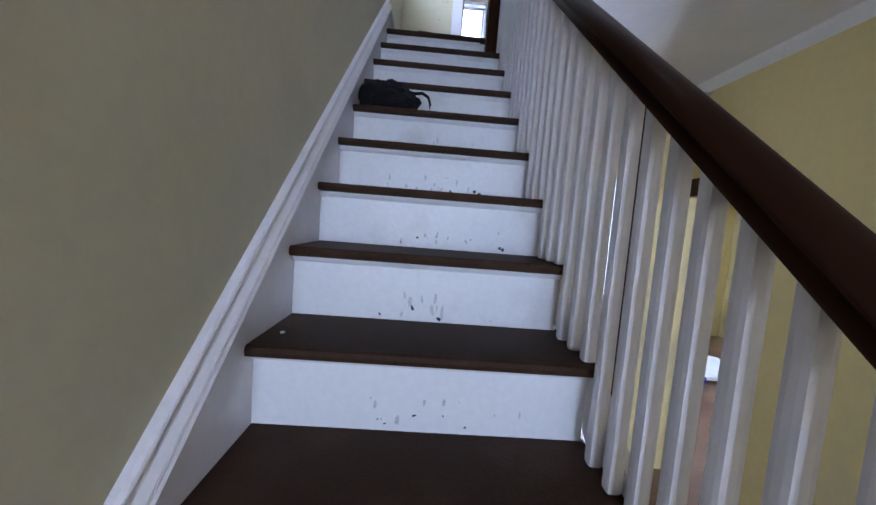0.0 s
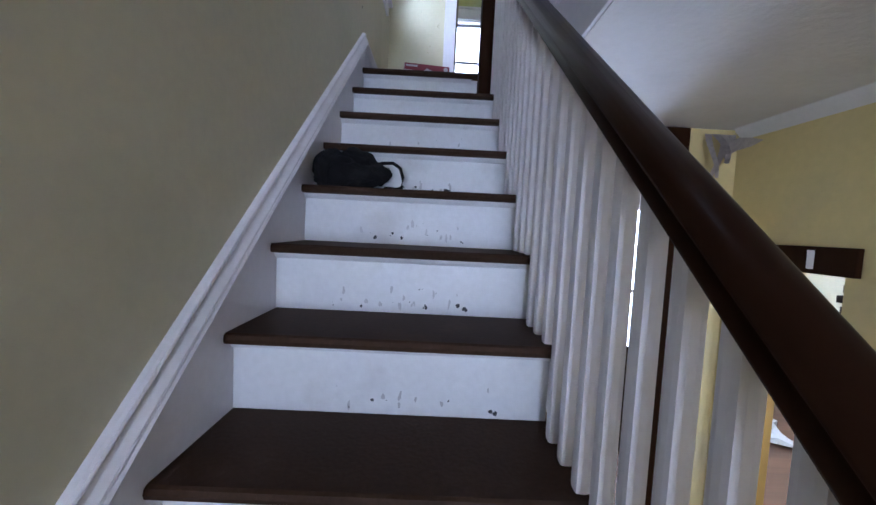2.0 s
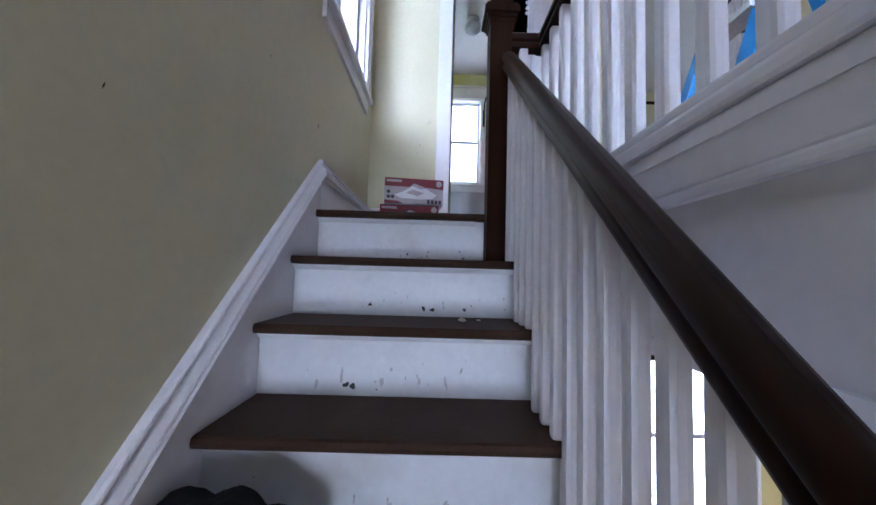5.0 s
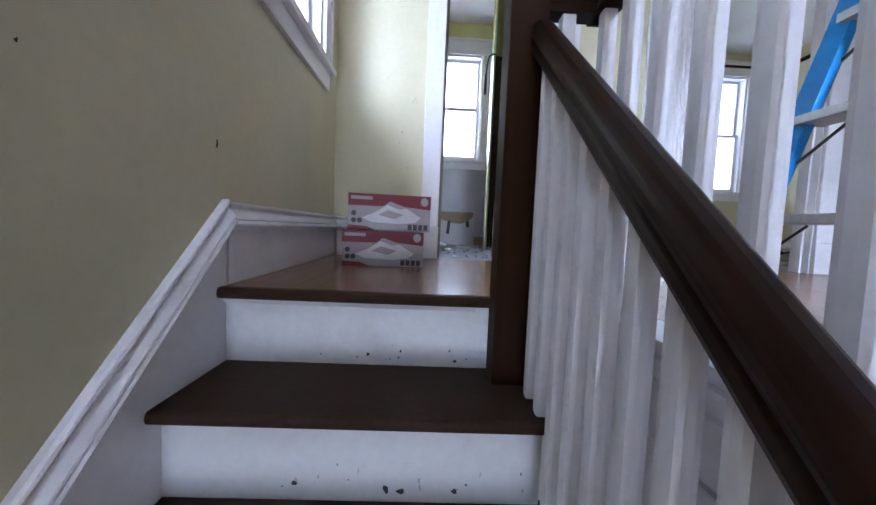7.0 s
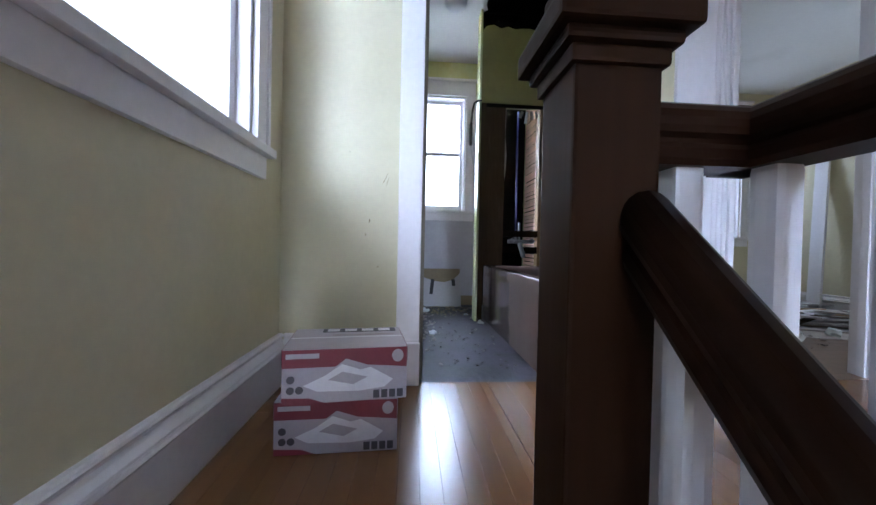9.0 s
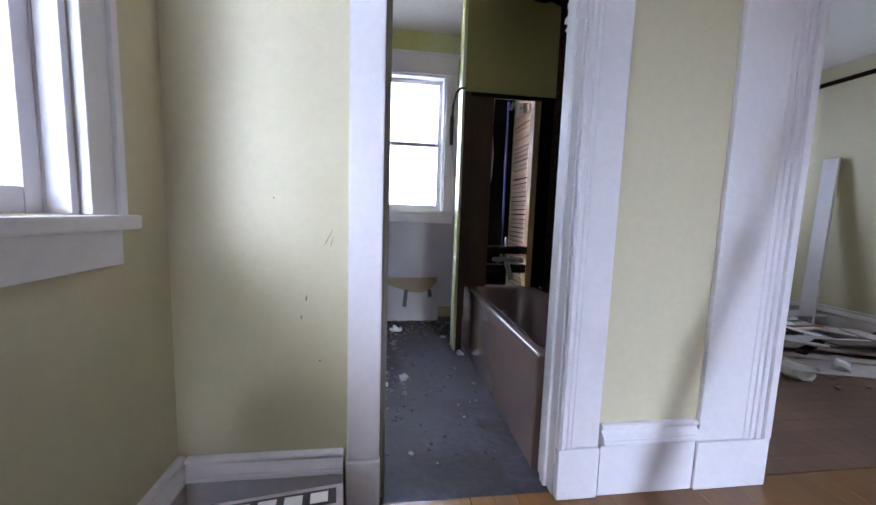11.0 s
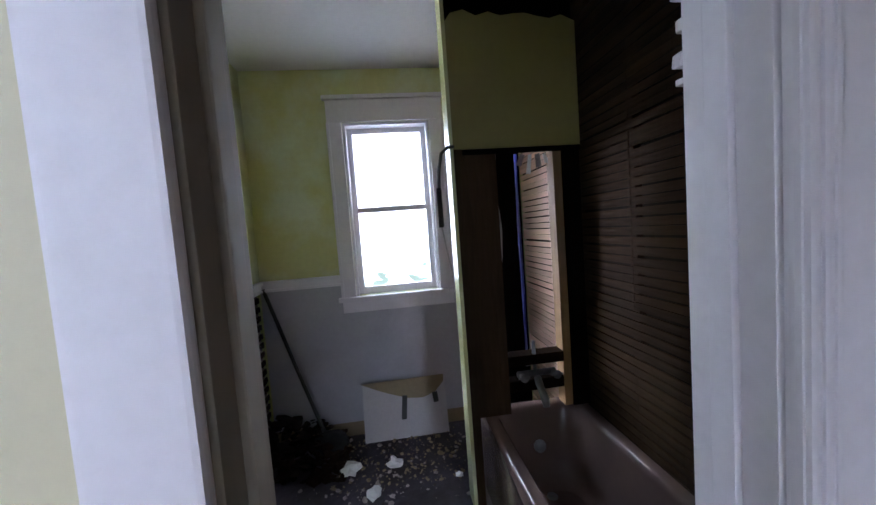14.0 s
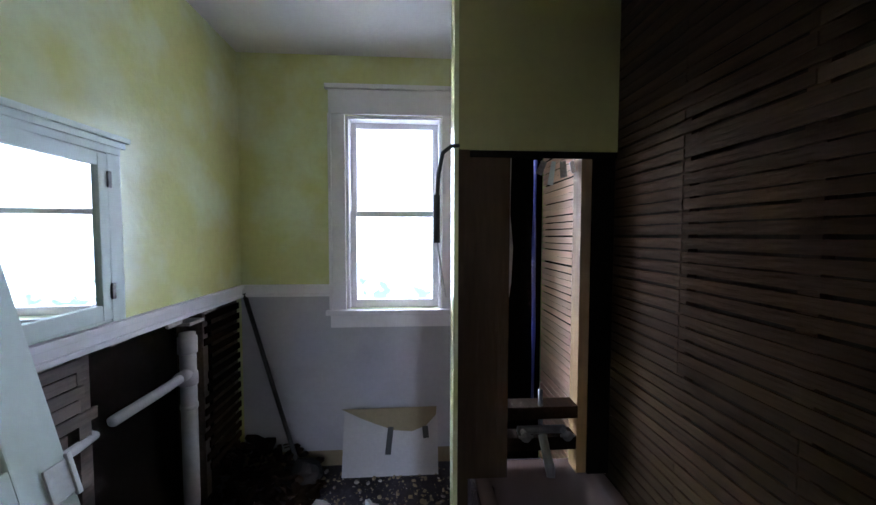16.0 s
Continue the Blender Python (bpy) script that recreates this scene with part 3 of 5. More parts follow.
baseboard("baseboard", "x", -0.0195, 1, 0.064, HALL_Y - 0.001)
baseboard("baseboard", "y", HALL_Y - 0.0005, -1, 0.008, 0.474)
baseboard("baseboard", "y", HALL_Y - 0.0005, -1, 1.362, 1.738, 0.27)
baseboard("baseboard", "y", HALL_Y - 0.0005, -1, 2.99, HR - 0.001)


def casing(name, x0, x1, z1, y, out, left, right, label, beads):
    """Flat door casing on the face y of a wall, with plinth blocks; beads: moulded strips along the inner edge of a side."""
    th = thing(name, label, "door frame", kind="structure")
    def strip(u0, u1, a, b, d, nm="casing_board", bev=0.004):
        f0, f1 = sorted((y, y + out * d))
        part(nm, box(u0, u1, f0, f1, a, b, bev), "trim", th)
    for s, u0, u1 in (("l", x0 - left, x0 + 0.010), ("r", x1 - 0.010, x1 + right)):
        strip(u0, u1, 0.19, z1, 0.020, bev=0.007)
        strip(u0 - 0.003, u1 + 0.003, 0.001, 0.188, 0.027, "plinth_block", 0.006)
        for q, w, d in beads.get(s, ()):
            c = u1 - q if s == "l" else u0 + q
            strip(c - w / 2, c + w / 2, 0.19, z1, d, "bead", min(0.4 * w, 0.008))
    strip(x0 - left - 0.01, x1 + right + 0.01, z1, z1 + 0.13, 0.024)
    strip(x0 - left - 0.03, x1 + right + 0.03, z1 + 0.131, z1 + 0.16, 0.04, "head_mould", 0.006)
    return th


c1 = casing("door_casing", D1[0], D1[1], 2.06, HALL_Y - 0.0005, -1, 0.092, 0.136, "white painted casing of the bathroom doorway, scuffed", {"r": ((0.010, 0.012, 0.026), (0.030, 0.010, 0.024), (0.046, 0.008, 0.023))})
c2 = casing("door_casing", D2[0], D2[1], 2.06, HALL_Y - 0.0005, -1, 0.285, 0.12, "wide white moulded casing of the bedroom doorway", {"l": ((0.016, 0.030, 0.034), (0.050, 0.020, 0.028), (0.078, 0.012, 0.025), (0.104, 0.010, 0.023))})
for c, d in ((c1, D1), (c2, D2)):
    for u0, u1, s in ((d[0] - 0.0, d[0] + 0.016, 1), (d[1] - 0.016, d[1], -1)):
        # left bathroom jamb and stop take the shaded copy of the trim colour
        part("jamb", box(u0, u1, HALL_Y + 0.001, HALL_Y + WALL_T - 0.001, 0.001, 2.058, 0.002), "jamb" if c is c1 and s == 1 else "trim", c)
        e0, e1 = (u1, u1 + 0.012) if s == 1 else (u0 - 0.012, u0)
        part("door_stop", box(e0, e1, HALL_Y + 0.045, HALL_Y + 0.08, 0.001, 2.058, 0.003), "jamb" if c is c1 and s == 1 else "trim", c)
    part("head_jamb", box(d[0] + 0.016, d[1] - 0.016, HALL_Y + 0.001, HALL_Y + WALL_T - 0.001, 2.042, 2.058), "trim", c)


def build_window(name, axis, face, out, u0, u1, z0, z1, label, casing_w=0.10, deep=0.10, head=0.16, mat="trim"):
    """A double-hung window in an opening u0..u1, z0..z1 of a wall; out: the way into the room along its axis."""
    th = thing(name, label, "window", kind="structure")
    def put(nm, a, b, w0, w1, c, d, parent=th, m=mat, bev=0.003):
        w0, w1 = sorted((face + out * w0, face + out * w1))
        return part(nm, box(w0, w1, a, b, c, d, bev) if axis == "x" else box(a, b, w0, w1, c, d, bev), m, parent)
    cw = casing_w
    put("side_casing", u0 - cw, u0 - 0.001, 0.0, 0.022, z0 - 0.001, z1)
    put("side_casing", u1 + 0.001, u1 + cw, 0.0, 0.022, z0 - 0.001, z1)
    put("back_band", u0 - cw - 0.004, u0 - cw + 0.016, 0.0, 0.032, z0 - 0.001, z1)
    put("back_band", u1 + cw - 0.016, u1 + cw + 0.004, 0.0, 0.032, z0 - 0.001, z1)
    put("head_casing", u0 - cw, u1 + cw, 0.0, 0.024, z1 + 0.001, z1 + head)
    put("head_mould", u0 - cw - 0.02, u1 + cw + 0.02, 0.0, 0.040, z1 + head + 0.001, z1 + head + 0.03, bev=0.006)
    put("sill", u0 - cw - 0.025, u1 + cw + 0.025, -deep, 0.048, z0 - 0.034, z0 - 0.002, bev=0.006)
    put("apron", u0 - cw, u1 + cw, 0.0, 0.020, z0 - 0.115, z0 - 0.035)
    for a, b in ((u0 + 0.0005, u0 + 0.018), (u1 - 0.018, u1 - 0.0005)):
        put("stile_stop", a, b, -0.045, -0.001, z0, z1 - 0.001)
        put("jamb", a, b, -deep - 0.05, -0.046, z0, z1 - 0.001)
    put("head_stop", u0 + 0.018, u1 - 0.018, -deep, -0.001, z1 - 0.02, z1 - 0.001)
    mid = (z0 + z1) / 2
    for nm, a, b, w in (("lower_sash", z0, mid + 0.018, -0.050), ("upper_sash", mid - 0.018, z1 - 0.02, -0.088)):
        s = put(nm, u0 + 0.0185, u0 + 0.055, w, w - 0.034, a, b)
        put("stile", u1 - 0.055, u1 - 0.0185, w, w - 0.034, a, b, s)
        put("rail", u0 + 0.0552, u1 - 0.0552, w - 0.001, w - 0.033, a, a + (0.05 if nm == "lower_sash" else 0.034), s)
        put("rail", u0 + 0.0552, u1 - 0.0552, w - 0.001, w - 0.033, b - 0.036, b, s)
        gl = put("pane", u0 + 0.053, u1 - 0.053, w - 0.014, w - 0.018, a + 0.03, b - 0.03, s, "glass", 0)
        gl.visible_shadow = False
    return th


build_window("window_1", "x", -0.0195, 1, SW[0], SW[1], SW[2], SW[3], "white painted double-hung window above the stairs", 0.085, 0.10)
build_window("window_2", "y", BATH_Y - 0.0005, -1, BW[0], BW[1], BW[2], BW[3], "white double-hung bathroom window with bright glass", 0.10, 0.10, 0.15)
build_window("window_6", "y", BACK + 0.0005, 1, HW[0], HW[1], HW[2], HW[3], "white painted hall window over the stairs' foot", 0.10, 0.10)
build_window("window_3", "y", 3.7995, -1, 4.05, 4.58, 0.82, 2.30, "white painted double-hung bedroom window", 0.10, 0.10)

# ---- boards of the floors ----
def lay_boards(parent, mat, along, u0, u1, v0, v1, w=0.058, gap=0.0005, lengths=(0.7, 1.5), seed=3, z0=-0.022, z1=0.0):
    rng = random.Random(seed)
    u, meshes = u0, {}
    while u < u1 - 0.01:
        e = min(u + w, u1)
        v = v0
        while v < v1 - 0.01:
            ln = min(rng.uniform(*lengths), v1 - v)
            if v1 - v - ln < 0.25:
                ln = v1 - v
            key = (round(e - u, 3), round(ln, 1 if ln < v1 - v else 3))
            ln = key[1]
            if key not in meshes:
                bm = box(-(key[0] - gap) / 2, (key[0] - gap) / 2, 0, ln - gap, z0, z1)
                top = [ed for ed in bm.edges if all(q.co.z > z1 - 1e-4 for q in ed.verts)]
                bmesh.ops.bevel(bm, geom=top, offset=0.0002, segments=1, affect="EDGES")
                meshes[key] = mesh_of("floorboard", bm, mat)
            dz = rng.uniform(-0.0006, 0.0)
            m = Matrix.Translation(((u + e) / 2, v, dz)) if along == "y" else Matrix.Translation((v, (u + e) / 2, dz)) @ Matrix.Rotation(-math.pi / 2, 4, "Z")
            piece("floorboard", meshes[key], parent, m)
            v += ln
        u = e


# marks on the plaster
def wall_marks():
    r = random.Random(41)
    bm = bmesh.new()
    for y, z, w, h in ((0.037, 0.369, 0.004, 0.013), (-0.42, 0.40, 0.002, 0.004), (-0.95, 0.02, 0.0016, 0.006)):
        blot(bm, y, 0.0, z, w, h, 0.2, r)
    for v in bm.verts:
        v.co = Vector((-0.0193, v.co.x, v.co.z))
    part("wall_mark", bm, "scuff", WALL_W, "small dark knocks in the plaster")
    bm = bmesh.new()
    for x, z, w, h, lean in ((0.425, 0.905, 0.0015, 0.022, 0.5), (0.436, 0.895, 0.0012, 0.016, 0.3), (0.36, 0.72, 0.003, 0.008, 0.0), (0.345, 0.66, 0.002, 0.006, 0.2), (0.40, 0.52, 0.0025, 0.004, 0.1), (0.27, 1.02, 0.0018, 0.003, 0.0)):
        blot(bm, x, HALL_Y - 0.0007, z, w, h, lean, r)
    part("wall_mark", bm, "board_brown", WALL_N, "brown scratches in the plaster")


wall_marks()


# ---- boxes on the landing ----
def build_fan_box(at, turn, label):
    """A printed cardboard box: red bands, a pale picture of the product, small icons and bars of writing."""
    w, d, h = 0.352, 0.262, 0.155
    th = thing("cardboard_box", label, "box", at, "boxes on the landing")
    th.rotation_euler = (0, 0, radians(turn))
    part("carton", box(-w / 2, w / 2, -d / 2, d / 2, 0.0, h, 0.003), "card_white", th)
    f = -d / 2 - 0.0012
    def flat(nm, pts, mat, y=f, lab=""):
        bm = bmesh.new()
        bm.faces.new([bm.verts.new((u, y, z)) for u, z in pts])
        part(nm, bm, mat, th, lab)
    flat("red_band", [(-w / 2 + .001, h - .052), (-.03, h - .052), (.0, h - .030), (.06, h - .050), (w / 2 - .001, h - .060), (w / 2 - .001, h - .001), (-w / 2 + .001, h - .001)], "card_red", lab="red printed band")
    flat("red_foot", [(-w / 2 + .001, .001), (-.06, .001), (-.10, .016), (-w / 2 + .001, .020)], "card_red")
    flat("picture", [(-.118, .052), (-.060, .078), (-.012, .110), (.040, .092), (.070, .098), (.135, .060), (.110, .038), (.040, .030), (-.080, .034)], "card_pink", f - 0.0006, "pale picture of a grille")
    flat("picture_shade", [(-.050, .066), (-.010, .088), (.060, .070), (.020, .050)], "card_white", f - 0.0010)
    flat("writing_bar", [(-.165, h - .026), (-.075, h - .026), (-.075, h - .012), (-.165, h - .012)], "card_white", f - 0.0006)
    for i, (u, z) in enumerate(((-.152, .070), (-.152, .040), (-.128, .040))):
        bm = bmesh.new()
        bm.faces.new([bm.verts.new((u + .011 * math.cos(a), f - 0.0006, z + .011 * math.sin(a))) for a in [2 * math.pi * k / 14 for k in range(14)]])
        part("round_icon", bm, "card_dark", th)
    for i in range(4):
        u = .078 + i * .023
        flat("square_icon", [(u, .006), (u + .018, .006), (u + .018, .030), (u, .030)], "card_dark", f - 0.0006)
    bm = bmesh.new()
    bm.faces.new([bm.verts.new((.148 + .017 * math.cos(a), f - 0.0006, h - .026 + .019 * math.sin(a))) for a in [2 * math.pi * k / 16 for k in range(16)]])
    part("round_seal", bm, "card_white", th)
    for s in (-1, 1):
        bm = bmesh.new()
        x = s * (w / 2 + 0.0012)
        bm.faces.new([bm.verts.new((x, a, b)) for a, b in ((-d / 2 + .002, h - .05), (d / 2 - .002, h - .05), (d / 2 - .002, h - .001), (-d / 2 + .002, h - .001))])
        part("side_band", bm, "card_red", th)
    # the printed lid
    def lid(nm, u0, u1, v0, v1, mat, z=h + 0.0012):
        part(nm, box(u0, u1, v0, v1, h + 0.0002, z), mat, th)
    lid("lid_label", -.085, .160, .070, .118, "card_dark")
    for i in range(4):
        lid("lid_picture", -.070 + i * .057, -.030 + i * .057, .078, .110, "card_pink", h + 0.002)
    lid("lid_bar", -.050, .150, .022, .036, "plank")
    lid("lid_tape", -w / 2 + .004, w / 2 - .004, -.004, .004, "card_pink", h + 0.0008)
    return th


build_fan_box((0.330, 0.790, 0.001), 4, "red and white cardboard box under another on the landing")
build_fan_box((0.348, 0.775, 0.1585), 8, "red and white cardboard box lying on another box")

# ---- bag on the stairs ----
def build_bag():
    y, z = -4 * RUN, -4 * RISE
    th = thing("fabric_bag", "dark grey slumped fabric bag with a loop handle on a tread", "bag", (0.155, y + 0.115, z + 0.001))
    bm = bmesh.new()
    bmesh.ops.create_icosphere(bm, subdivisions=5, radius=1.0)
    for v in bm.verts:
        c = v.co.copy()
        fold = 0.14 * math.sin(7 * c.x + 4 * c.y + 2.0 * noise.noise(c * 2)) + 0.10 * math.sin(13 * c.x - 6 * c.z)
        lump = 0.32 * noise.noise(c * 1.6 + Vector((3, 1, 0)))
        q = 1.0 + fold * 0.6 + lump
        v.co = Vector((c.x * 0.155 * (1 + 0.25 * lump), c.y * 0.090 * q, max(c.z, -0.7) * 0.088 * q * (1.0 - 0.42 * c.x) + 0.060))
        v.co += noise.noise_vector(c * 5) * 0.010 + noise.noise_vector(c * 14) * 0.003
        v.co.z = max(v.co.z, 0.0)
    for f in bm.faces:
        f.smooth = True
    part("body", bm, "bag", th)
    pts = [(0.075, 0.0, 0.088), (0.115, -0.004, 0.106), (0.160, -0.010, 0.106), (0.190, -0.014, 0.086), (0.202, -0.016, 0.050), (0.198, -0.014, 0.012), (0.176, -0.010, 0.006), (0.130, -0.006, 0.010)]
    bm = tube(pts, 0.0065, 8)
    for v in bm.verts:
        v.co.y = -0.01 + (v.co.y + 0.01) * 2.6
    part("handle", bm, "bag", th, "loop handle of dark webbing")
    return th


build_bag()

# ---- bathroom ----
CH = 1.10     # underside of the chair rail
def build_wainscot():
    th = thing("wainscot", "grey-white painted wainscot with a moulded chair rail", "wainscot", kind="structure")
    part("panel", wall_with_holes("y", BATH_Y - 0.010, BATH_Y - 0.0008, BATH_X, LATH_X - 0.01, 0.10, CH, [(0.396, 1.199, 0.900, CH)]), "wainscot", th)
    for z0, z1, d in ((CH, CH + 0.018, 0.026), (CH + 0.018, CH + 0.05, 0.018), (CH + 0.05, CH + 0.075, 0.032)):
        part("chair_rail", box(BATH_X, 0.392, BATH_Y - d, BATH_Y - 0.0008, z0, z1, 0.004), "trim", th)
        part("chair_rail", box(BATH_X + 0.0008, BATH_X + d, BY0, BATH_Y - 0.033, z0, z1, 0.004), "trim", th)
    return th


build_wainscot()
structure("wall_bath_foot", box(-0.3, LATH_X - 0.01, BATH_Y - 0.008, BATH_Y - 0.0008, -0.003, 0.10), "board_brown", "broken plaster edge at the foot of the bathroom wall", "wall")
# flat sheet whose black colour stands for the cavity's shade
structure("wall_cavity", box(-0.33, -0.301, BY0, BATH_Y, -0.05, CEIL), "dark", "near-black sheet for the shade inside the stripped lower wall", "wall")


def build_open_wall():
    """Studs and torn lath of the stripped lower wall under the chair rail."""
    th = thing("stripped_wall", "dark studs and torn lath of the opened lower wall", "wall framing", kind="structure")
    rng = random.Random(11)
    for y in (1.46, 1.86, 2.40, 3.10, 3.42):
        part("stud", wobble(box(-0.30, -0.17, y - 0.022, y + 0.022, -0.003, CH + 0.009), 0.002), "old_lath", th, "weathered rough stud")
    for k in range(6):
        z = CH - 0.040 - k * 0.045
        part("lath", wobble(box(-0.168, -0.160, 1.40 + rng.uniform(0, .2), 2.42 + rng.uniform(-0.16, 0.06), z - 0.019, z + 0.019), 0.003), "old_lath", th, "weathered grey lath")
    for k in range(7):
        a = 1.45 + 0.27 * k + rng.uniform(-0.05, 0.05)
        part("torn_plaster", wobble(box(-0.170, -0.156, a, a + rng.uniform(0.05, 0.16), CH - rng.uniform(0.014, 0.03), CH - 0.001), 0.006, 22), "rubble", th, "torn plaster under the chair rail")
    for k in range(14):
        z = CH - 0.05 - k * 0.062
        part("lath", wobble(box(-0.168, -0.160, 3.06 + rng.uniform(0, .06), 3.45, z - 0.018, z + 0.018), 0.003), "lath", th)
    for k in range(3):
        z = 0.12 + k * 0.11
        part("lath", wobble(box(-0.178, -0.170, 1.4, 2.2 + rng.uniform(0, .3), z - 0.018, z + 0.018, m=None), 0.003), "lath", th)
    return th


build_open_wall()


def build_pipes():
    th = thing("drain_pipes", "white plastic drainpipes standing in the opened wall", "pipe")
    x, y = -0.20, 3.0
    st = part("stack_pipe", tube([(x, y, -0.003), (x, y, 0.40), (x, y, 1.00)], 0.036, 14), "pipe", th)
    for z0, z1, r in ((0.90, 0.98, 0.043), (0.74, 0.80, 0.042), (0.62, 0.64, 0.040)):
        part("coupling", tube([(x, y, z0), (x, y, z1)], r, 14), "pipe", st)
    part("cap", box(x - 0.05, x + 0.05, y - 0.06, y + 0.06, 1.045, 1.062, 0.004), "plank", st)
    br = part("branch_pipe", tube([(x + 0.02, 2.52, 0.80), (x + 0.02, 2.75, 0.80), (x + 0.01, 2.98, 0.80)], 0.021, 12), "pipe", th)
    part("elbow", tube([(x + 0.01, 2.91, 0.80), (x + 0.005, 2.985, 0.80)], 0.028, 12), "pipe", br)
    part("supply_pipe", tube([(x + 0.03, 2.20, 0.79), (x + 0.03, 2.36, 0.79), (x + 0.02, 2.44, 0.79), (x - 0.06, 2.45, 0.80)], 0.017, 12), "pipe", th)
    return th


build_pipes()


def build_medicine_cabinet():
    y0, y1, z0, z1 = 1.98, 2.535, 1.178, 1.765
    x = BATH_X + 0.0008
    th = thing("medicine_cabinet", "pale green-white recessed cabinet with a mirrored door", "cabinet", (x, (y0 + y1) / 2, z0))
    cy = (y0 + y1) / 2
    def put(nm, a, b, c, d, w0, w1, m="cabinet", parent=th, bev=0.004):
        return part(nm, box(w0, w1, a - cy, b - cy, c - z0, d - z0, bev), m, parent)
    put("side_casing", y0, y0 + 0.058, z0, z1, 0, 0.020)
    put("side_casing", y1 - 0.058, y1, z0, z1, 0, 0.020)
    put("head_casing", y0, y1, z1, z1 + 0.045, 0, 0.022)
    put("cornice", y0 - 0.020, y1 + 0.020, z1 + 0.046, z1 + 0.066, 0, 0.045, bev=0.006)
    put("cornice", y0 - 0.010, y1 + 0.010, z1 + 0.024, z1 + 0.046, 0.0225, 0.034, bev=0.005)
    put("bottom_rail", y0 + 0.0582, y1 - 0.0582, z0, z0 + 0.010, 0, 0.018)
    a, b, c, d = y0 + 0.06, y1 - 0.06, z0 + 0.012, z1 - 0.004
    dr = put("door", a, a + 0.040, c, d, 0.002, 0.022)
    put("door_stile", b - 0.040, b, c, d, 0.002, 0.022, parent=dr)
    put("door_rail", a + 0.0402, b - 0.0402, d - 0.045, d, 0.002, 0.0215, parent=dr)
    put("door_rail", a + 0.0402, b - 0.0402, c, c + 0.055, 0.002, 0.0215, parent=dr)
    put("mirror", a + 0.0405, b - 0.0405, c + 0.0555, d - 0.0455, 0.004, 0.010, "mirror", dr, 0)
    for z in (z0 + 0.11, z1 - 0.09):
        put("hinge", y1 - 0.066, y1 - 0.050, z - 0.028, z + 0.028, 0.0225, 0.029, "iron", dr, 0.002)
    # the door stands a few degrees ajar on its far hinges
    pin = Vector((0.022, b - cy, 0.0))
    dr.matrix_basis = Matrix.Translation(pin) @ Matrix.Rotation(radians(4.0), 4, "Z") @ Matrix.Translation(-pin)
    return th


build_medicine_cabinet()

# wing wall at the end of the tub: painted above, opened below
WX = 1.100
# this face looks away from the window; its shade is in the colour
structure("wall_wing", box(WX + 0.001, LATH_X - 0.012, NICHE_Y, NICHE_Y + 0.115, 1.822, 2.42), "bath_shaded", "bath plaster in olive darkened for shade, above the opened tub wall", "wall")
structure("wall_wing_edge", box(WX - 0.018, WX, NICHE_Y - 0.004, NICHE_Y + 0.12, 0.0, CEIL), "bath_wall", "yellow-green plaster edge of the opened wing wall", "wall")


def build_wing_frame():
    th = thing("wing_wall_frame", "dark studs and blocking of the opened wall behind the tub", "wall framing", kind="structure")
    a, b = NICHE_Y + 0.004, NICHE_Y + 0.10
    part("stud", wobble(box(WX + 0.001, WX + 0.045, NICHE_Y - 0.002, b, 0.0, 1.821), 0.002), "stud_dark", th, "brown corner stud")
    part("stud", wobble(box(WX + 0.047, 1.312, a + 0.01, b, 0.471, 1.821), 0.002), "stud_dark", th, "dark brown boards")
    part("stud", wobble(box(1.612, 1.655, a + 0.02, b, 0.471, 1.821), 0.002), "stud", th, "yellowed pine stud")
    part("stud", box(1.6555, LATH_X - 0.012, a + 0.01, b, 0.471, 1.821), "dark", th)
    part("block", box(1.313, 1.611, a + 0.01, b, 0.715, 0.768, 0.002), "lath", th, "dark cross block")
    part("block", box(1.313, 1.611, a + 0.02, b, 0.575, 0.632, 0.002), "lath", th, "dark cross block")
    part("header", box(WX + 0.047, LATH_X - 0.014, NICHE_Y - 0.002, NICHE_Y + 0.02, 1.796, 1.8205, 0.002), "dark", th)
    part("torn_plaster", wobble(prism([(1.313, 1.82), (1.342, 1.82), (1.338, 1.58), (1.352, 1.43), (1.345, 1.28), (1.333, 1.18), (1.317, 1.13), (1.313, 1.08)], "y", b + 0.01, b + 0.03), 0.004), "rubble", th, "torn plaster edge")
    return th


build_wing_frame()


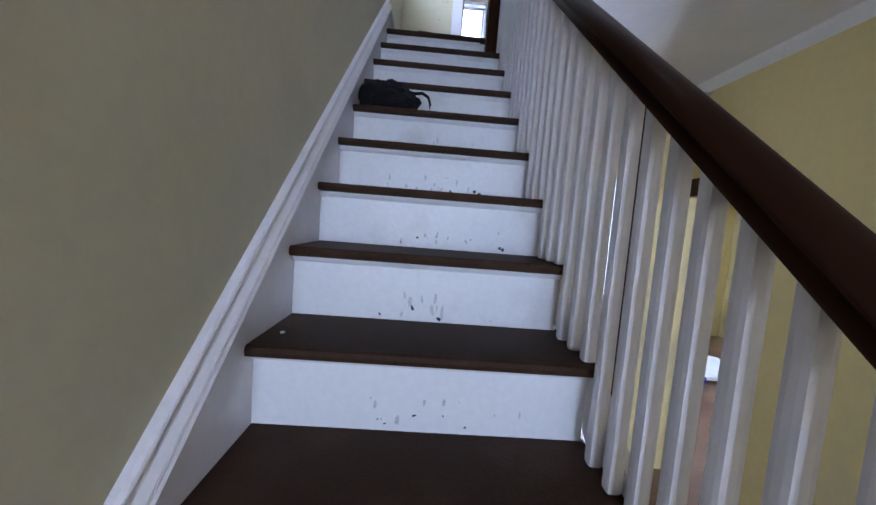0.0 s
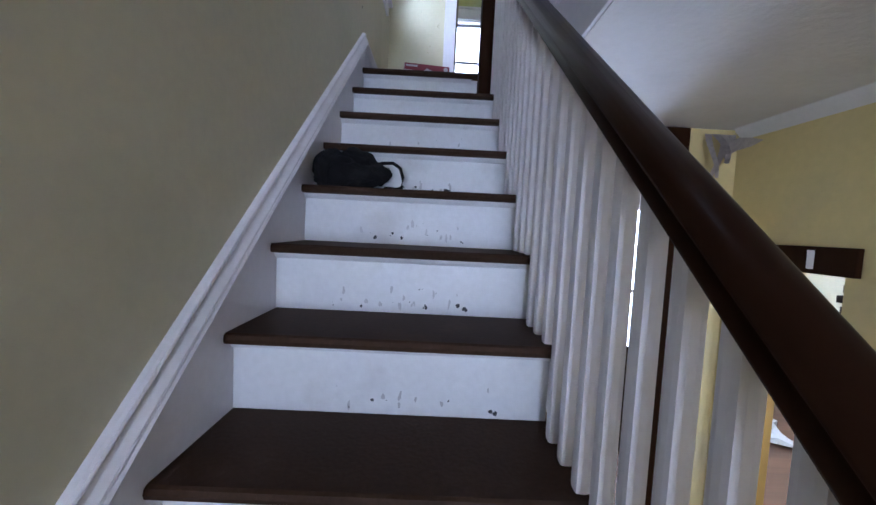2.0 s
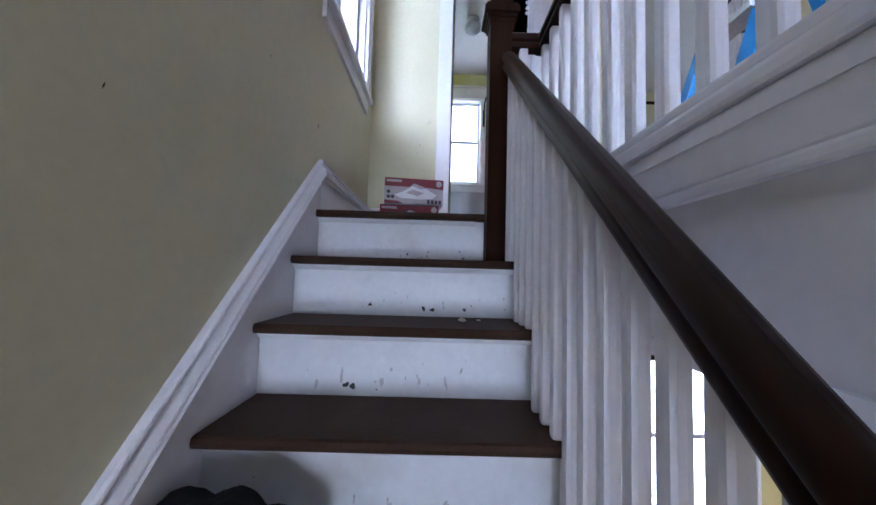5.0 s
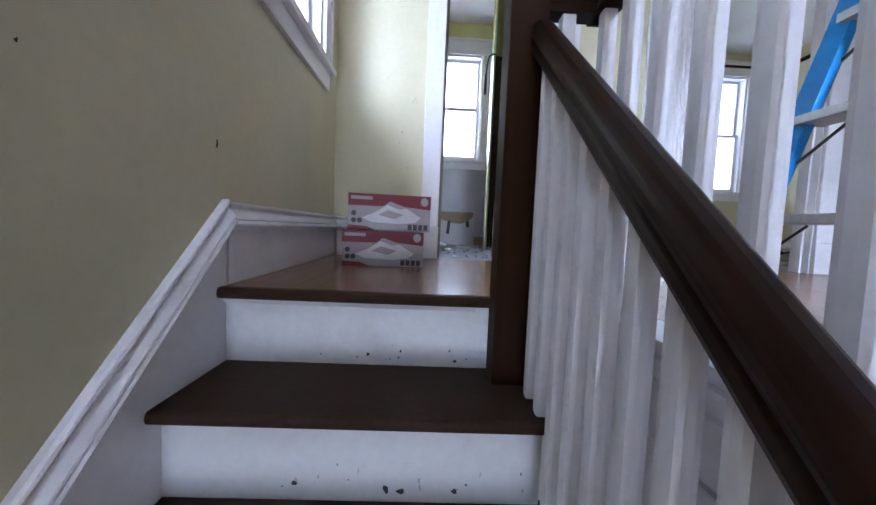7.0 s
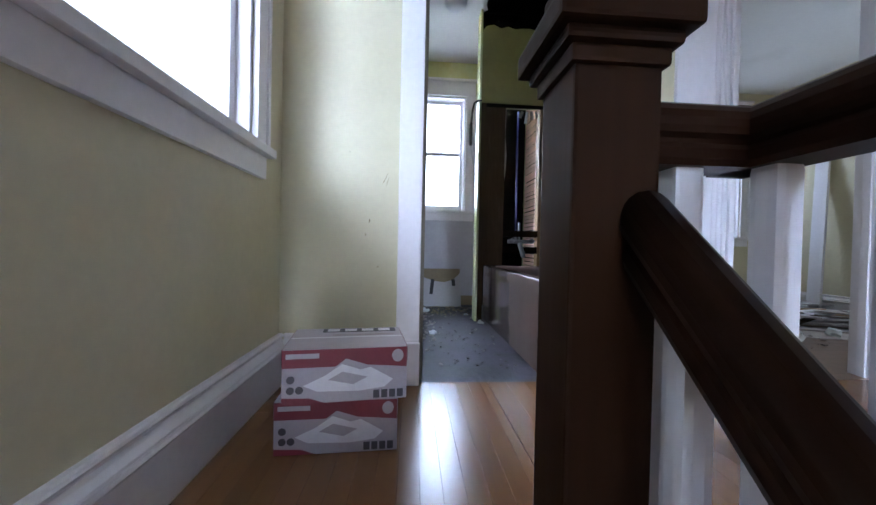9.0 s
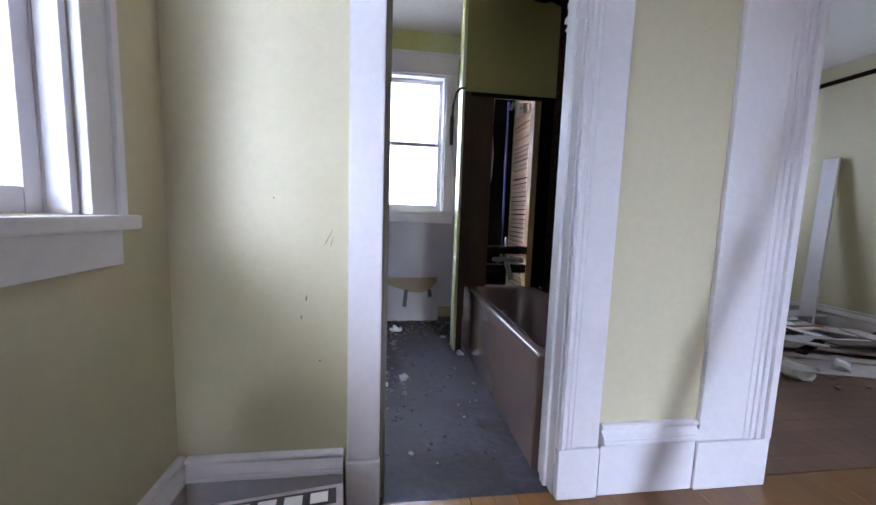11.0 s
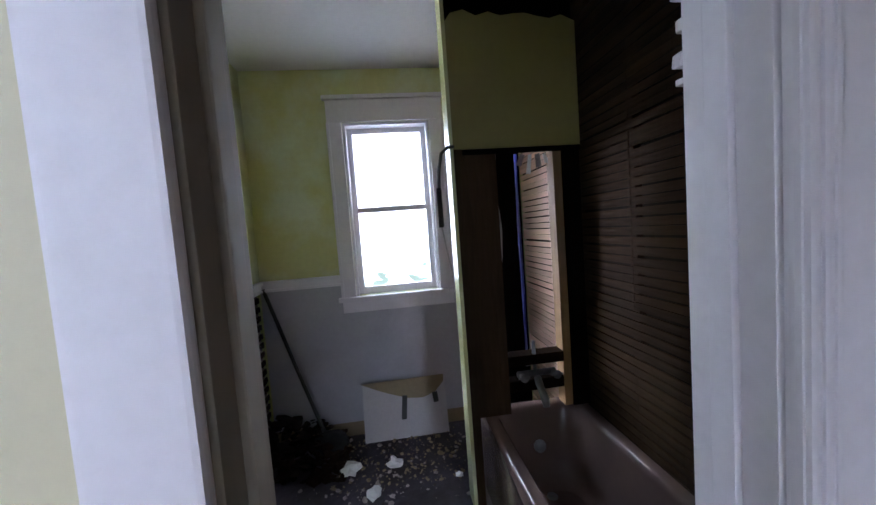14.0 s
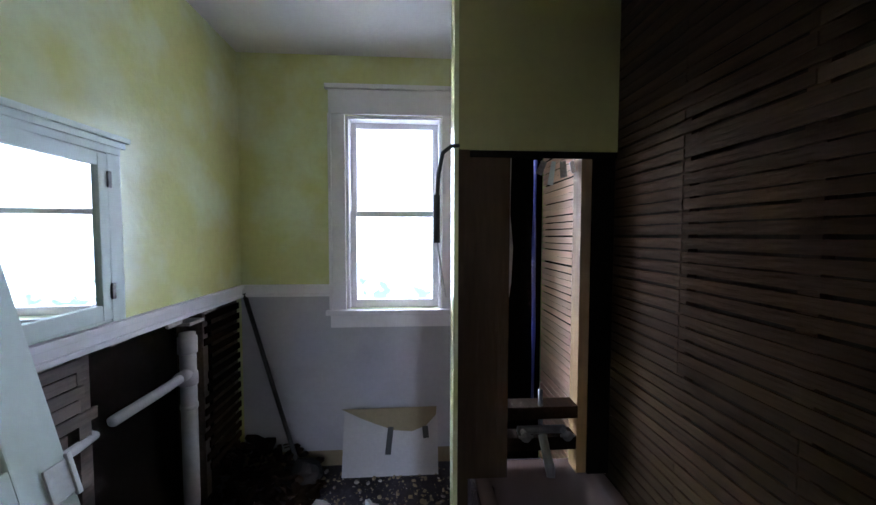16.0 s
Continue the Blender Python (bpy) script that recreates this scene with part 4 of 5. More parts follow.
def build_faucet():
    th = thing("tub_faucet", "dull chrome tub valve and spout in the opened wall", "faucet", (1.455, NICHE_Y, 0.675))
    part("body", tube([(-0.10, 0.01, 0.0), (0.0, 0.01, 0.0), (0.10, 0.01, 0.0)], 0.016, 12), "chrome", th)
    for s in (-1, 1):
        hd = part("handle", tube([(s * 0.085, 0.0, 0.0), (s * 0.085, -0.045, 0.004), (s * 0.085, -0.055, 0.004)], [0.012, 0.012, 0.022], 10), "chrome", th)
        part("cross_bar", tube([(s * 0.085 - 0.028, -0.050, 0.004), (s * 0.085 + 0.028, -0.050, 0.004)], 0.006, 8), "chrome", hd)
    part("riser_pipe", tube([(0.0, 0.02, 0.0), (0.0, 0.03, 0.06), (0.0, 0.03, 0.16)], 0.010, 10), "chrome", th)
    part("spout", tube([(0.0, 0.0, -0.02), (0.0, -0.04, -0.06), (0.0, -0.09, -0.10), (0.0, -0.10, -0.13)], [0.018, 0.018, 0.020, 0.016], 12), "chrome", th)
    return th


build_faucet()
BY = NICHE_Y + 0.125
bp = thing("supply_pipe", "thin blue plastic water pipe rising behind the tub valve", "pipe", (1.452, BY, 0.70))
part("tube", tube([(0.0, 0.0, -0.02), (0.002, 0.002, 0.35), (-0.003, 0.0, 0.75), (0.0, 0.0, 1.11)], 0.0085, 10), "pipe_blue", bp)
part("fitting", tube([(0.0, 0.0, -0.03), (0.0, 0.0, 0.02)], 0.014, 10), "chrome", bp, "worn chrome fitting")
for k, (x, ln, w) in enumerate(((1.475, 0.06, 0.03), (1.515, 0.10, 0.022), (1.555, 0.07, 0.03), (1.59, 0.05, 0.02))):
    sc = wobble(box(-w / 2, w / 2, -0.001, 0.001, -ln, 0.0), 0.008, 26)
    ob = link("paper_shred", sc, "paper" if k % 2 else "rubble")
    ob.matrix_basis = pose(x, NICHE_Y + 0.085, 1.80, 8, 18 - 14 * k, 0)
    tagged(ob, "torn pale paper shred hanging from the header", "paper", "shreds in the opened wall")


def build_tub():
    x0, x1, y0, y1, z = 1.180, LATH_X - 0.014, BY0 + 0.02, NICHE_Y + 0.150, 0.465
    th = thing("bathtub", "pinkish tan enamelled bathtub, dusty, with a straight apron", "bathtub", ((x0 + x1) / 2, (y0 + y1) / 2, 0))
    cx, cy = (x0 + x1) / 2, (y0 + y1) / 2
    hx, hy = (x1 - x0) / 2, (y1 - y0) / 2

    def ring(ax, ay, rad, zz, n=8):
        pts = []
        for qx, qy, a0 in ((1, 1, 0), (-1, 1, 90), (-1, -1, 180), (1, -1, 270)):
            for k in range(n + 1):
                a = radians(a0 + 90 * k / n)
                pts.append((qx * (ax - rad) + rad * math.cos(a), qy * (ay - rad) + rad * math.sin(a), zz))
        return pts
    rings = [ring(hx, hy, 0.006, 0.0), ring(hx, hy, 0.008, 0.385), ring(hx, hy, 0.010, z - 0.016), ring(hx - 0.004, hy - 0.004, 0.012, z - 0.005), ring(hx - 0.014, hy - 0.014, 0.02, z),
             ring(hx - 0.05, hy - 0.055, 0.07, z), ring(hx - 0.062, hy - 0.07, 0.09, z - 0.008), ring(hx - 0.07, hy - 0.08, 0.10, z - 0.03),
             ring(hx - 0.085, hy - 0.11, 0.11, 0.20), ring(hx - 0.105, hy - 0.15, 0.11, 0.10), ring(hx - 0.15, hy - 0.21, 0.09, 0.075)]
    bm = bmesh.new()
    vs = [[bm.verts.new(p) for p in r] for r in rings]
    n = len(vs[0])
    for a, b in zip(vs, vs[1:]):
        for k in range(n):
            f = bm.faces.new((a[k], a[(k + 1) % n], b[(k + 1) % n], b[k]))
            f.smooth = True
    bm.faces.new(vs[-1])
    bmesh.ops.recalc_face_normals(bm, faces=bm.faces)
    part("shell", bm, "tub", th)
    part("drain", tube([(0, hy - 0.24, 0.074), (0, hy - 0.24, 0.079)], 0.026, 16), "chrome", th, "chrome drain")
    part("overflow_plate", tube([(0, hy - 0.108, 0.26), (0, hy - 0.118, 0.262)], 0.032, 16), "chrome", th, "round chrome overflow plate")
    return th


build_tub()


def build_board():
    th = thing("drywall_offcut", "pale drywall offcut with torn brown paper leaning on the wall", "board", (0.775, 3.33, 0.0))
    m = Matrix.Rotation(radians(-14), 4, "X")
    part("sheet", wobble(box(-0.295, 0.295, 0, 0.013, 0.0, 0.385, 0.0, m), 0.003), "board", th)
    bm = bmesh.new()
    out = [(-0.31, 0.395), (0.29, 0.40), (0.285, 0.35), (0.22, 0.285), (0.13, 0.255), (0.02, 0.265), (-0.10, 0.305), (-0.20, 0.345)]
    add_prism(bm, out, "y", -0.006, -0.002)
    bmesh.ops.transform(bm, matrix=m, verts=bm.verts)
    part("brown_backing", bm, "board_brown", th, "brown paper flap")
    for u, l, t in ((0.0, 0.16, 6), (0.215, 0.07, -5)):
        part("tape_strip", box(-0.018, 0.018, -0.012, -0.008, -l, 0.0, 0, m @ Matrix.Translation((u, 0, 0.285)) @ Matrix.Rotation(radians(t), 4, "Y")), "rubber", th, "dark tape strip")
    return th


build_board()


def build_pole():
    th = thing("mop_handle", "dark wooden pole leaning in the bathroom corner", "pole", (0.255, 3.30, 0.0))
    part("pole", tube([(0.0, 0.0, 0.02), (-0.19, 0.08, 0.55), (-0.385, 0.155, 1.12)], 0.013, 10), "iron", th)
    bm = bmesh.new()
    bmesh.ops.create_icosphere(bm, subdivisions=3, radius=0.11)
    for v in bm.verts:
        v.co = Vector((v.co.x * 1.1, v.co.y * 0.8, max(0, v.co.z * 0.7 + 0.06))) + noise.noise_vector(v.co * 18) * 0.02
        v.co.z = max(v.co.z, 0.001)
    part("mop_head", bm, "bag", th, "matted dark mop head")
    return th


build_pole()


def build_cable():
    th = thing("loose_cable", "black cable hanging from the cut wall edge", "cable", (WX - 0.02, NICHE_Y - 0.004, 1.8))
    part("cable", tube([(0.02, -0.006, 0.035), (-0.01, -0.016, 0.03), (-0.045, -0.03, 0.0), (-0.062, -0.03, -0.08), (-0.068, -0.028, -0.2), (-0.066, -0.026, -0.34)], 0.008, 8), "rubber", th)
    part("sleeve", tube([(-0.068, -0.028, -0.16), (-0.067, -0.027, -0.345)], 0.012, 8), "rubber", th)
    part("wire", tube([(-0.066, -0.026, -0.34), (-0.05, -0.02, -0.45), (-0.03, -0.012, -0.56)], 0.003, 6), "pipe", th, "thin white wire")
    return th


build_cable()


def build_globe():
    th = thing("ceiling_light", "small white glass globe on the bathroom ceiling, unlit", "ceiling light", (0.845, 2.36, CEIL))
    bm = bmesh.new()
    bmesh.ops.create_uvsphere(bm, u_segments=24, v_segments=14, radius=0.085)
    for v in bm.verts:
        v.co.z = v.co.z * 0.85 - 0.105
    for f in bm.faces:
        f.smooth = True
    part("globe", bm, "card_pink", th)
    part("base", tube([(0, 0, -0.001), (0, 0, -0.022), (0, 0, -0.04)], [0.075, 0.07, 0.05], 20), "trim", th)
    return th


build_globe()


# ---- litter ----
def crumple(name, label, category, at, size, mat, seed, group):
    rng = random.Random(seed)
    bm = bmesh.new()
    bmesh.ops.create_icosphere(bm, subdivisions=2, radius=1.0)
    for v in bm.verts:
        q = 0.7 + 0.5 * noise.noise(v.co * 1.7 + Vector((seed, seed * 2, 0)))
        v.co = Vector((v.co.x * size[0] * q, v.co.y * size[1] * q, (max(v.co.z, -0.3) + 0.3) * size[2] * q))
        v.co.z = max(0.0, v.co.z)
    ob = link(name, bm, mat)
    ob.matrix_basis = pose(*at, 0, 0, rng.uniform(0, 360))
    return tagged(ob, label, category, group)


rng = random.Random(5)
for i, (x, y, s) in enumerate(((0.41, 3.06, .10), (0.68, 3.06, .075), (0.56, 2.82, .07), (0.71, 2.16, .05), (1.055, 2.87, .04), (1.12, 2.52, .045), (0.57, 2.26, .03), (0.60, 2.08, .035))):
    crumple("paper_scrap", "crumpled white paper scrap on the bare floor", "paper", (x, y, -0.003), (s, s * 0.8, s * 0.5), "paper", i + 1, "scraps on the bathroom floor")


def rubble_field(name, label, x0, x1, y0, y1, z, count, seed, smin, smax, mat="rubble"):
    r = random.Random(seed)
    bm = bmesh.new()
    for k in range(count):
        s = smin + (smax - smin) * r.random() ** 3
        x, y = r.uniform(x0, x1), r.uniform(y0, y1)
        m = pose(x, y, z + s * 0.2, r.uniform(-20, 20), r.uniform(-20, 20), r.uniform(0, 360)) @ Matrix.Diagonal((s, s * r.uniform(.5, 1), s * r.uniform(.25, .5), 1))
        vs = bmesh.ops.create_icosphere(bm, subdivisions=1, radius=0.6, matrix=m)["verts"]
        for v in vs:
            v.co += Vector((r.uniform(-1, 1), r.uniform(-1, 1), r.uniform(-.5, .5))) * s * 0.12
    ob = link(name, bm, mat)
    return tagged(ob, label, "rubble", kind="stuff")


rubble_field("plaster_rubble", "plaster crumbs scattered over the bathroom floor", -0.1, 1.16, 1.4, 3.4, -0.004, 200, 3, 0.004, 0.030)
rubble_field("plaster_rubble", "heap of plaster crumbs below the window wall", 0.35, 1.16, 2.75, 3.3, -0.004, 110, 4, 0.003, 0.032)
rubble_field("plaster_rubble", "pale plaster chips by the stripped wall", 0.30, 0.78, 1.9, 3.0, -0.004, 160, 6, 0.006, 0.040)
rubble_field("floor_dirt", "dark crumbs of dirt on the bathroom floor", 0.2, 1.16, 1.4, 3.3, -0.004, 420, 8, 0.003, 0.022, "crumb_dark")
rubble_field("floor_dirt", "brown dirt swept under the window wall", 0.30, 1.12, 2.85, 3.40, -0.004, 420, 10, 0.005, 0.030, "board_brown")


def build_leaning_door():
    """A white panel door taken off its hinges, its head against the left wall."""
    th = thing("leaning_door", "white panelled door off its hinges leaning on the wall", "door", (0.385, 1.69, 0.0))
    a = -math.atan2(0.52, 2.04)
    m = Matrix.Rotation(a, 4, "Y")
    w, h = 0.62, 2.06
    def put(nm, y0, y1, z0, z1, x0, x1, mat="cabinet", parent=th, bev=0.004):
        return part(nm, box(x0, x1, y0, y1, z0, z1, bev, m), mat, parent)
    y0, y1 = -w / 2, w / 2
    for u0, u1 in ((y0, y0 + 0.105), (y1 - 0.105, y1)):
        put("stile", u0, u1, 0.002, h, -0.036, 0.0)
    for z0, z1 in ((0.002, 0.22), (0.92, 1.05), (h - 0.11, h)):
        put("rail", y0 + 0.1055, y1 - 0.1055, z0, z1, -0.036, 0.0)
    for z0, z1 in ((0.2205, 0.9195), (1.0505, h - 0.1105)):
        put("panel", y0 + 0.106, y1 - 0.106, z0, z1, -0.026, -0.012)
    hg = put("hinge", y1 - 0.055, y1 - 0.004, 0.93, 1.01, 0.0005, 0.004, "alu")
    put("pin", y1 - 0.004, y1 + 0.008, 0.92, 1.02, -0.004, 0.008, "alu", hg)
    return th


build_leaning_door()


def build_plaster_keys():
    th = thing("plaster_lumps", "white plaster lumps clinging to the doorway edge", "plaster", (1.235, HALL_Y + WALL_T + 0.004, 2.0))
    kr = random.Random(3)
    for k in range(5):
        bm = bmesh.new()
        bmesh.ops.create_icosphere(bm, subdivisions=2, radius=0.014)
        for v in bm.verts:
            v.co += noise.noise_vector(v.co * 60 + Vector((k, 0, 0))) * 0.006
        bmesh.ops.translate(bm, verts=bm.verts, vec=(-0.036 + kr.uniform(-.008, .008), 0.008, -0.10 + k * 0.045))
        part("lump", bm, "paper", th)
    return th


build_plaster_keys()


for x, y, z, s in ((0.600, -2 * RUN + 0.175, -2 * RISE, 0.022), (0.045, -8 * RUN + 0.10, -8 * RISE, 0.010), (0.655, -2 * RUN + 0.20, -2 * RISE, 0.010)):
    crumple("paper_scrap", "small white paper scrap lying on a tread", "paper", (x, y, z + 0.001), (s, s * 0.7, s * 0.5), "paper", int(x * 100), "scraps on the stairs")


def build_torn_trim():
    """Stubs of broken trim left on the bathroom side of the doorway."""
    th = thing("torn_trim", "broken white stubs of trim left beside the doorway", "trim", kind="structure")
    for x, z, h in ((1.198, 1.760, 0.018), (1.204, 1.715, 0.017), (1.199, 1.668, 0.020), (1.203, 1.638, 0.010)):
        part("stub", wobble(box(x, 1.30, BY0 + 0.001, BY0 + 0.016, z - h / 2, z + h / 2, 0.003), 0.003, 30), "trim", th)
    return th


build_torn_trim()


def build_debris_heap():
    """Dark heap of torn lath ends and dirt in the far corner."""
    r = random.Random(31)
    bm = bmesh.new()
    for k in range(230):
        x, y = r.uniform(-0.28, 0.38), r.uniform(2.98, 3.44)
        top = 0.24 * max(0.0, 1 - ((x + 0.10) / 0.50) ** 2) * min(1.0, (y - 2.93) / 0.3)
        s = r.uniform(0.02, 0.075)
        z = max(0.0, r.uniform(0.0, 1.0) ** 0.5 * top - s * 0.2)
        m = pose(x, y, z, r.uniform(-30, 30), r.uniform(-30, 30), r.uniform(0, 360)) @ Matrix.Diagonal((s * r.uniform(0.6, 2.2), s, s * r.uniform(0.3, 0.8), 1))
        vs = bmesh.ops.create_icosphere(bm, subdivisions=1, radius=0.6, matrix=m)["verts"]
        for v in vs:
            v.co += Vector((r.uniform(-1, 1), r.uniform(-1, 1), r.uniform(-.5, .5))) * s * 0.15
            v.co.y = min(v.co.y, BATH_Y - 0.012)
            v.co.z = max(v.co.z, -0.004)
    return tagged(link("debris_heap", bm, "lath"), "dark heap of torn lath and dirt in the corner", "rubble", kind="stuff")


build_debris_heap()


def build_open_ceiling():
    """Torn-out ceiling over the tub: ragged plaster edge, its hollow's shade a near-black sheet."""
    r = random.Random(23)
    edge = [(WX + 0.03 + r.uniform(-0.02, 0.02), 1.62 + k * (NICHE_Y - 1.62) / 14) for k in range(15)]
    near = [(WX + 0.05 + k * (LATH_X - WX - 0.07) / 8, 1.60 + r.uniform(-0.03, 0.03)) for k in range(1, 9)]
    outline = edge[::-1] + near + [(LATH_X - 0.013, NICHE_Y + 0.031), (WX + 0.002, NICHE_Y + 0.031)]
    structure("ceiling_opening", prism(outline, "z", CEIL - 0.010, CEIL - 0.0008), "dark", "near-black sheet for the hollow's shade where the ceiling is torn out", "ceiling")
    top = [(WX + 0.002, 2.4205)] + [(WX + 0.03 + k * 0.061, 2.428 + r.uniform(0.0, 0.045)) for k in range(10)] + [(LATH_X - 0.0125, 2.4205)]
    structure("wall_wing_torn", prism(top, "y", NICHE_Y + 0.001, NICHE_Y + 0.03), "bath_shaded", "ragged torn top of the shade-darkened olive plaster", "wall")
    # black block stands for the shade in the void over the plaster
    structure("wall_wing_hollow", box(WX + 0.001, LATH_X - 0.012, NICHE_Y + 0.032, NICHE_Y + 0.11, 2.4205, CEIL - 0.001), "dark", "near-black block for the hollow's shade above the torn plaster", "wall")


build_open_ceiling()


# ---- upper hall ----
def build_ladder():
    th = thing("step_ladder", "blue fibreglass step ladder with dull aluminium treads standing open", "ladder", (1.485, 0.0, 0.0))
    lean, top = 0.32, 1.70
    half = lambda z: 0.185 - 0.035 * z / top
    for s in (-1, 1):
        r = part("front_rail", bar((0, s * half(0), 0.004), (lean * top, s * half(top), top), 0.075, 0.028), "ladder_blue", th, "bright blue side rail")
        part("foot", box(-0.04, 0.05, s * half(0) - 0.022, s * half(0) + 0.022, 0.0, 0.05, 0.006), "rubber", r, "black rubber foot")
        part("rear_rail", bar((1.25, s * half(0), 0.004), (lean * top + 0.07, s * half(top), top), 0.045, 0.024), "ladder_blue", th, "blue rear rail")
        part("spreader", bar((lean * 0.95, s * (half(1) + 0.006), 0.95), (0.90, s * (half(1) + 0.006), 0.98), 0.022, 0.004, 0), "iron", th, "dark folding spreader")
    for z in (0.25, 0.55, 0.85, 1.15, 1.45):
        h = half(z) - 0.015
        t = part("tread", box(lean * z - 0.045, lean * z + 0.050, -h, h, z - 0.020, z + 0.006, 0.003), "alu", th, "ribbed aluminium tread")
        for s in (-1, 1):
            part("brace", bar((lean * z + 0.03, s * 0.06, z - 0.022), (lean * (z - 0.13), s * (h - 0.004), z - 0.15), 0.016, 0.006, 0), "iron", t, "dark tread brace")
    part("top_cap", box(lean * top - 0.10, lean * top + 0.15, -0.165, 0.165, top - 0.01, top + 0.05, 0.012), "ladder_blue", th, "blue moulded top cap")
    for z in (0.4, 0.8, 1.2):
        part("rear_rung", bar((1.25 - 0.636 * z / top, -half(z), z), (1.25 - 0.636 * z / top, half(z), z), 0.03, 0.012, 0), "alu", th)
    return th


build_ladder()

# ---- bedroom ----
structure("picture_rail_north", box(1.90, 4.999, 3.775, 3.7995, 2.40, 2.44, 0.004), "newel", "thin dark picture rail round the bedroom", "trim")
structure("picture_rail_east", box(4.975, 4.9995, HALL_Y + WALL_T, 3.774, 2.40, 2.44, 0.004), "newel", "thin dark picture rail round the bedroom", "trim")
baseboard("baseboard", "x", 4.9995, -1, HALL_Y + WALL_T + 0.002, 3.797, 0.20)
baseboard("baseboard", "y", 3.7995, -1, 1.90, 4.97, 0.20)

pr = random.Random(31)
def plank(at, ln, w, t, rx, ry, rz, mat, label):
    bm = box(-ln / 2, ln / 2, -w / 2, w / 2, 0, t, 0.002)
    ob = link("loose_plank", wobble(bm, 0.002), mat)
    ob.matrix_basis = pose(*at, rx, ry, rz)
    return tagged(ob, label, "plank", "planks on the bedroom floor")


for k in range(13):
    plank((4.05 + pr.uniform(-.25, .25), 2.30 + k * 0.085 + pr.uniform(-.03, .03), 0.001 + 0.022 * (k % 3)), pr.uniform(1.2, 1.8), pr.uniform(0.05, 0.12), 0.02, 0, 0, pr.uniform(-22, -8), pr.choice(("plank", "board", "trim", "stud")), "worn old plank lying in a loose pile")
for k, (x, y, rz) in enumerate(((4.3, 2.75, 20), (4.0, 3.0, -35), (4.5, 2.5, -50), (4.55, 3.1, 5))):
    plank((x, y, 0.070 + 0.012 * k), pr.uniform(0.5, 0.8), pr.uniform(0.16, 0.26), 0.012, 2, 1, rz, ("board", "paper", "plank", "board")[k], "broken pale board lying on the pile of planks")
for k in range(26):
    plank((3.95 + pr.uniform(-.65, .70), 2.72 + pr.uniform(-.42, .50), 0.070 + 0.006 * (k % 7)), pr.uniform(0.22, 0.75), pr.uniform(0.035, 0.13), 0.012, pr.uniform(-5, 5), pr.uniform(-5, 5), pr.uniform(0, 180), pr.choice(("plank", "board", "trim", "old_lath", "lath", "stud")), "short broken board thrown on the pile of planks")
sheet = link("cardboard_sheet", wobble(prism([(-0.55, -0.28), (0.5, -0.33), (0.62, 0.1), (0.42, 0.3), (-0.2, 0.27), (-0.58, 0.2)], "z", 0.0, 0.006), 0.004, 3), "plank")
sheet.matrix_basis = pose(3.72, 2.20, 0.003, 0, 0, -14) @ Matrix.Scale(0.72, 4)
tagged(sheet, "flat grey cardboard sheet lying on the floor", "cardboard")
crumple("plastic_bag", "crumpled clear plastic bag on the bedroom floor", "plastic bag", (3.28, 2.02, 0.001), (0.13, 0.10, 0.11), "paper", 41, "")
crumple("plastic_bag", "crumpled clear plastic bag on the bedroom floor", "plastic bag", (3.75, 2.10, 0.012), (0.12, 0.07, 0.05), "paper", 42, "")
crumple("dark_bundle", "dark green and black bundle on the bedroom floor", "bundle", (4.20, 3.40, 0.001), (0.14, 0.12, 0.22), "bag", 43, "")
crumple("rubbish_bag", "black rubbish bag by the bedroom wall", "bag", (4.75, 2.45, 0.002), (0.16, 0.14, 0.15), "rubber", 44, "")
lean_board = prism([(4.745, 0.002), (4.770, 0.002), (4.972, 1.66), (4.947, 1.66)], "y", 3.02, 3.15)
for v in lean_board.verts:
    v.co.y += 0.12 * v.co.z / 1.66
tagged(link("leaning_board", lean_board, "trim"), "long white painted board leaning on the bedroom wall", "board")
rubble_field("floor_litter", "plaster crumbs and litter round the plank pile", 3.1, 4.8, 1.7, 3.6, 0.001, 160, 9, 0.008, 0.05)

# ---- lower room ----
def build_dark_frame():
    th = thing("dark_door_frame", "dark stained wooden frame round the wide lower opening", "door frame", kind="structure")
    part("head", box(STEP_W + 0.075, 1.740, -0.445, -0.4205, -0.49, -0.395, 0.004), "newel", th)
    part("side_casing", box(1.645, 1.740, -0.445, -0.4205, LOW + 0.001, -0.491, 0.004), "newel", th)
    part("jamb", box(1.637, 1.654, -0.419, -0.301, LOW + 0.001, -0.475, 0.002), "newel", th)
    return th


build_dark_frame()


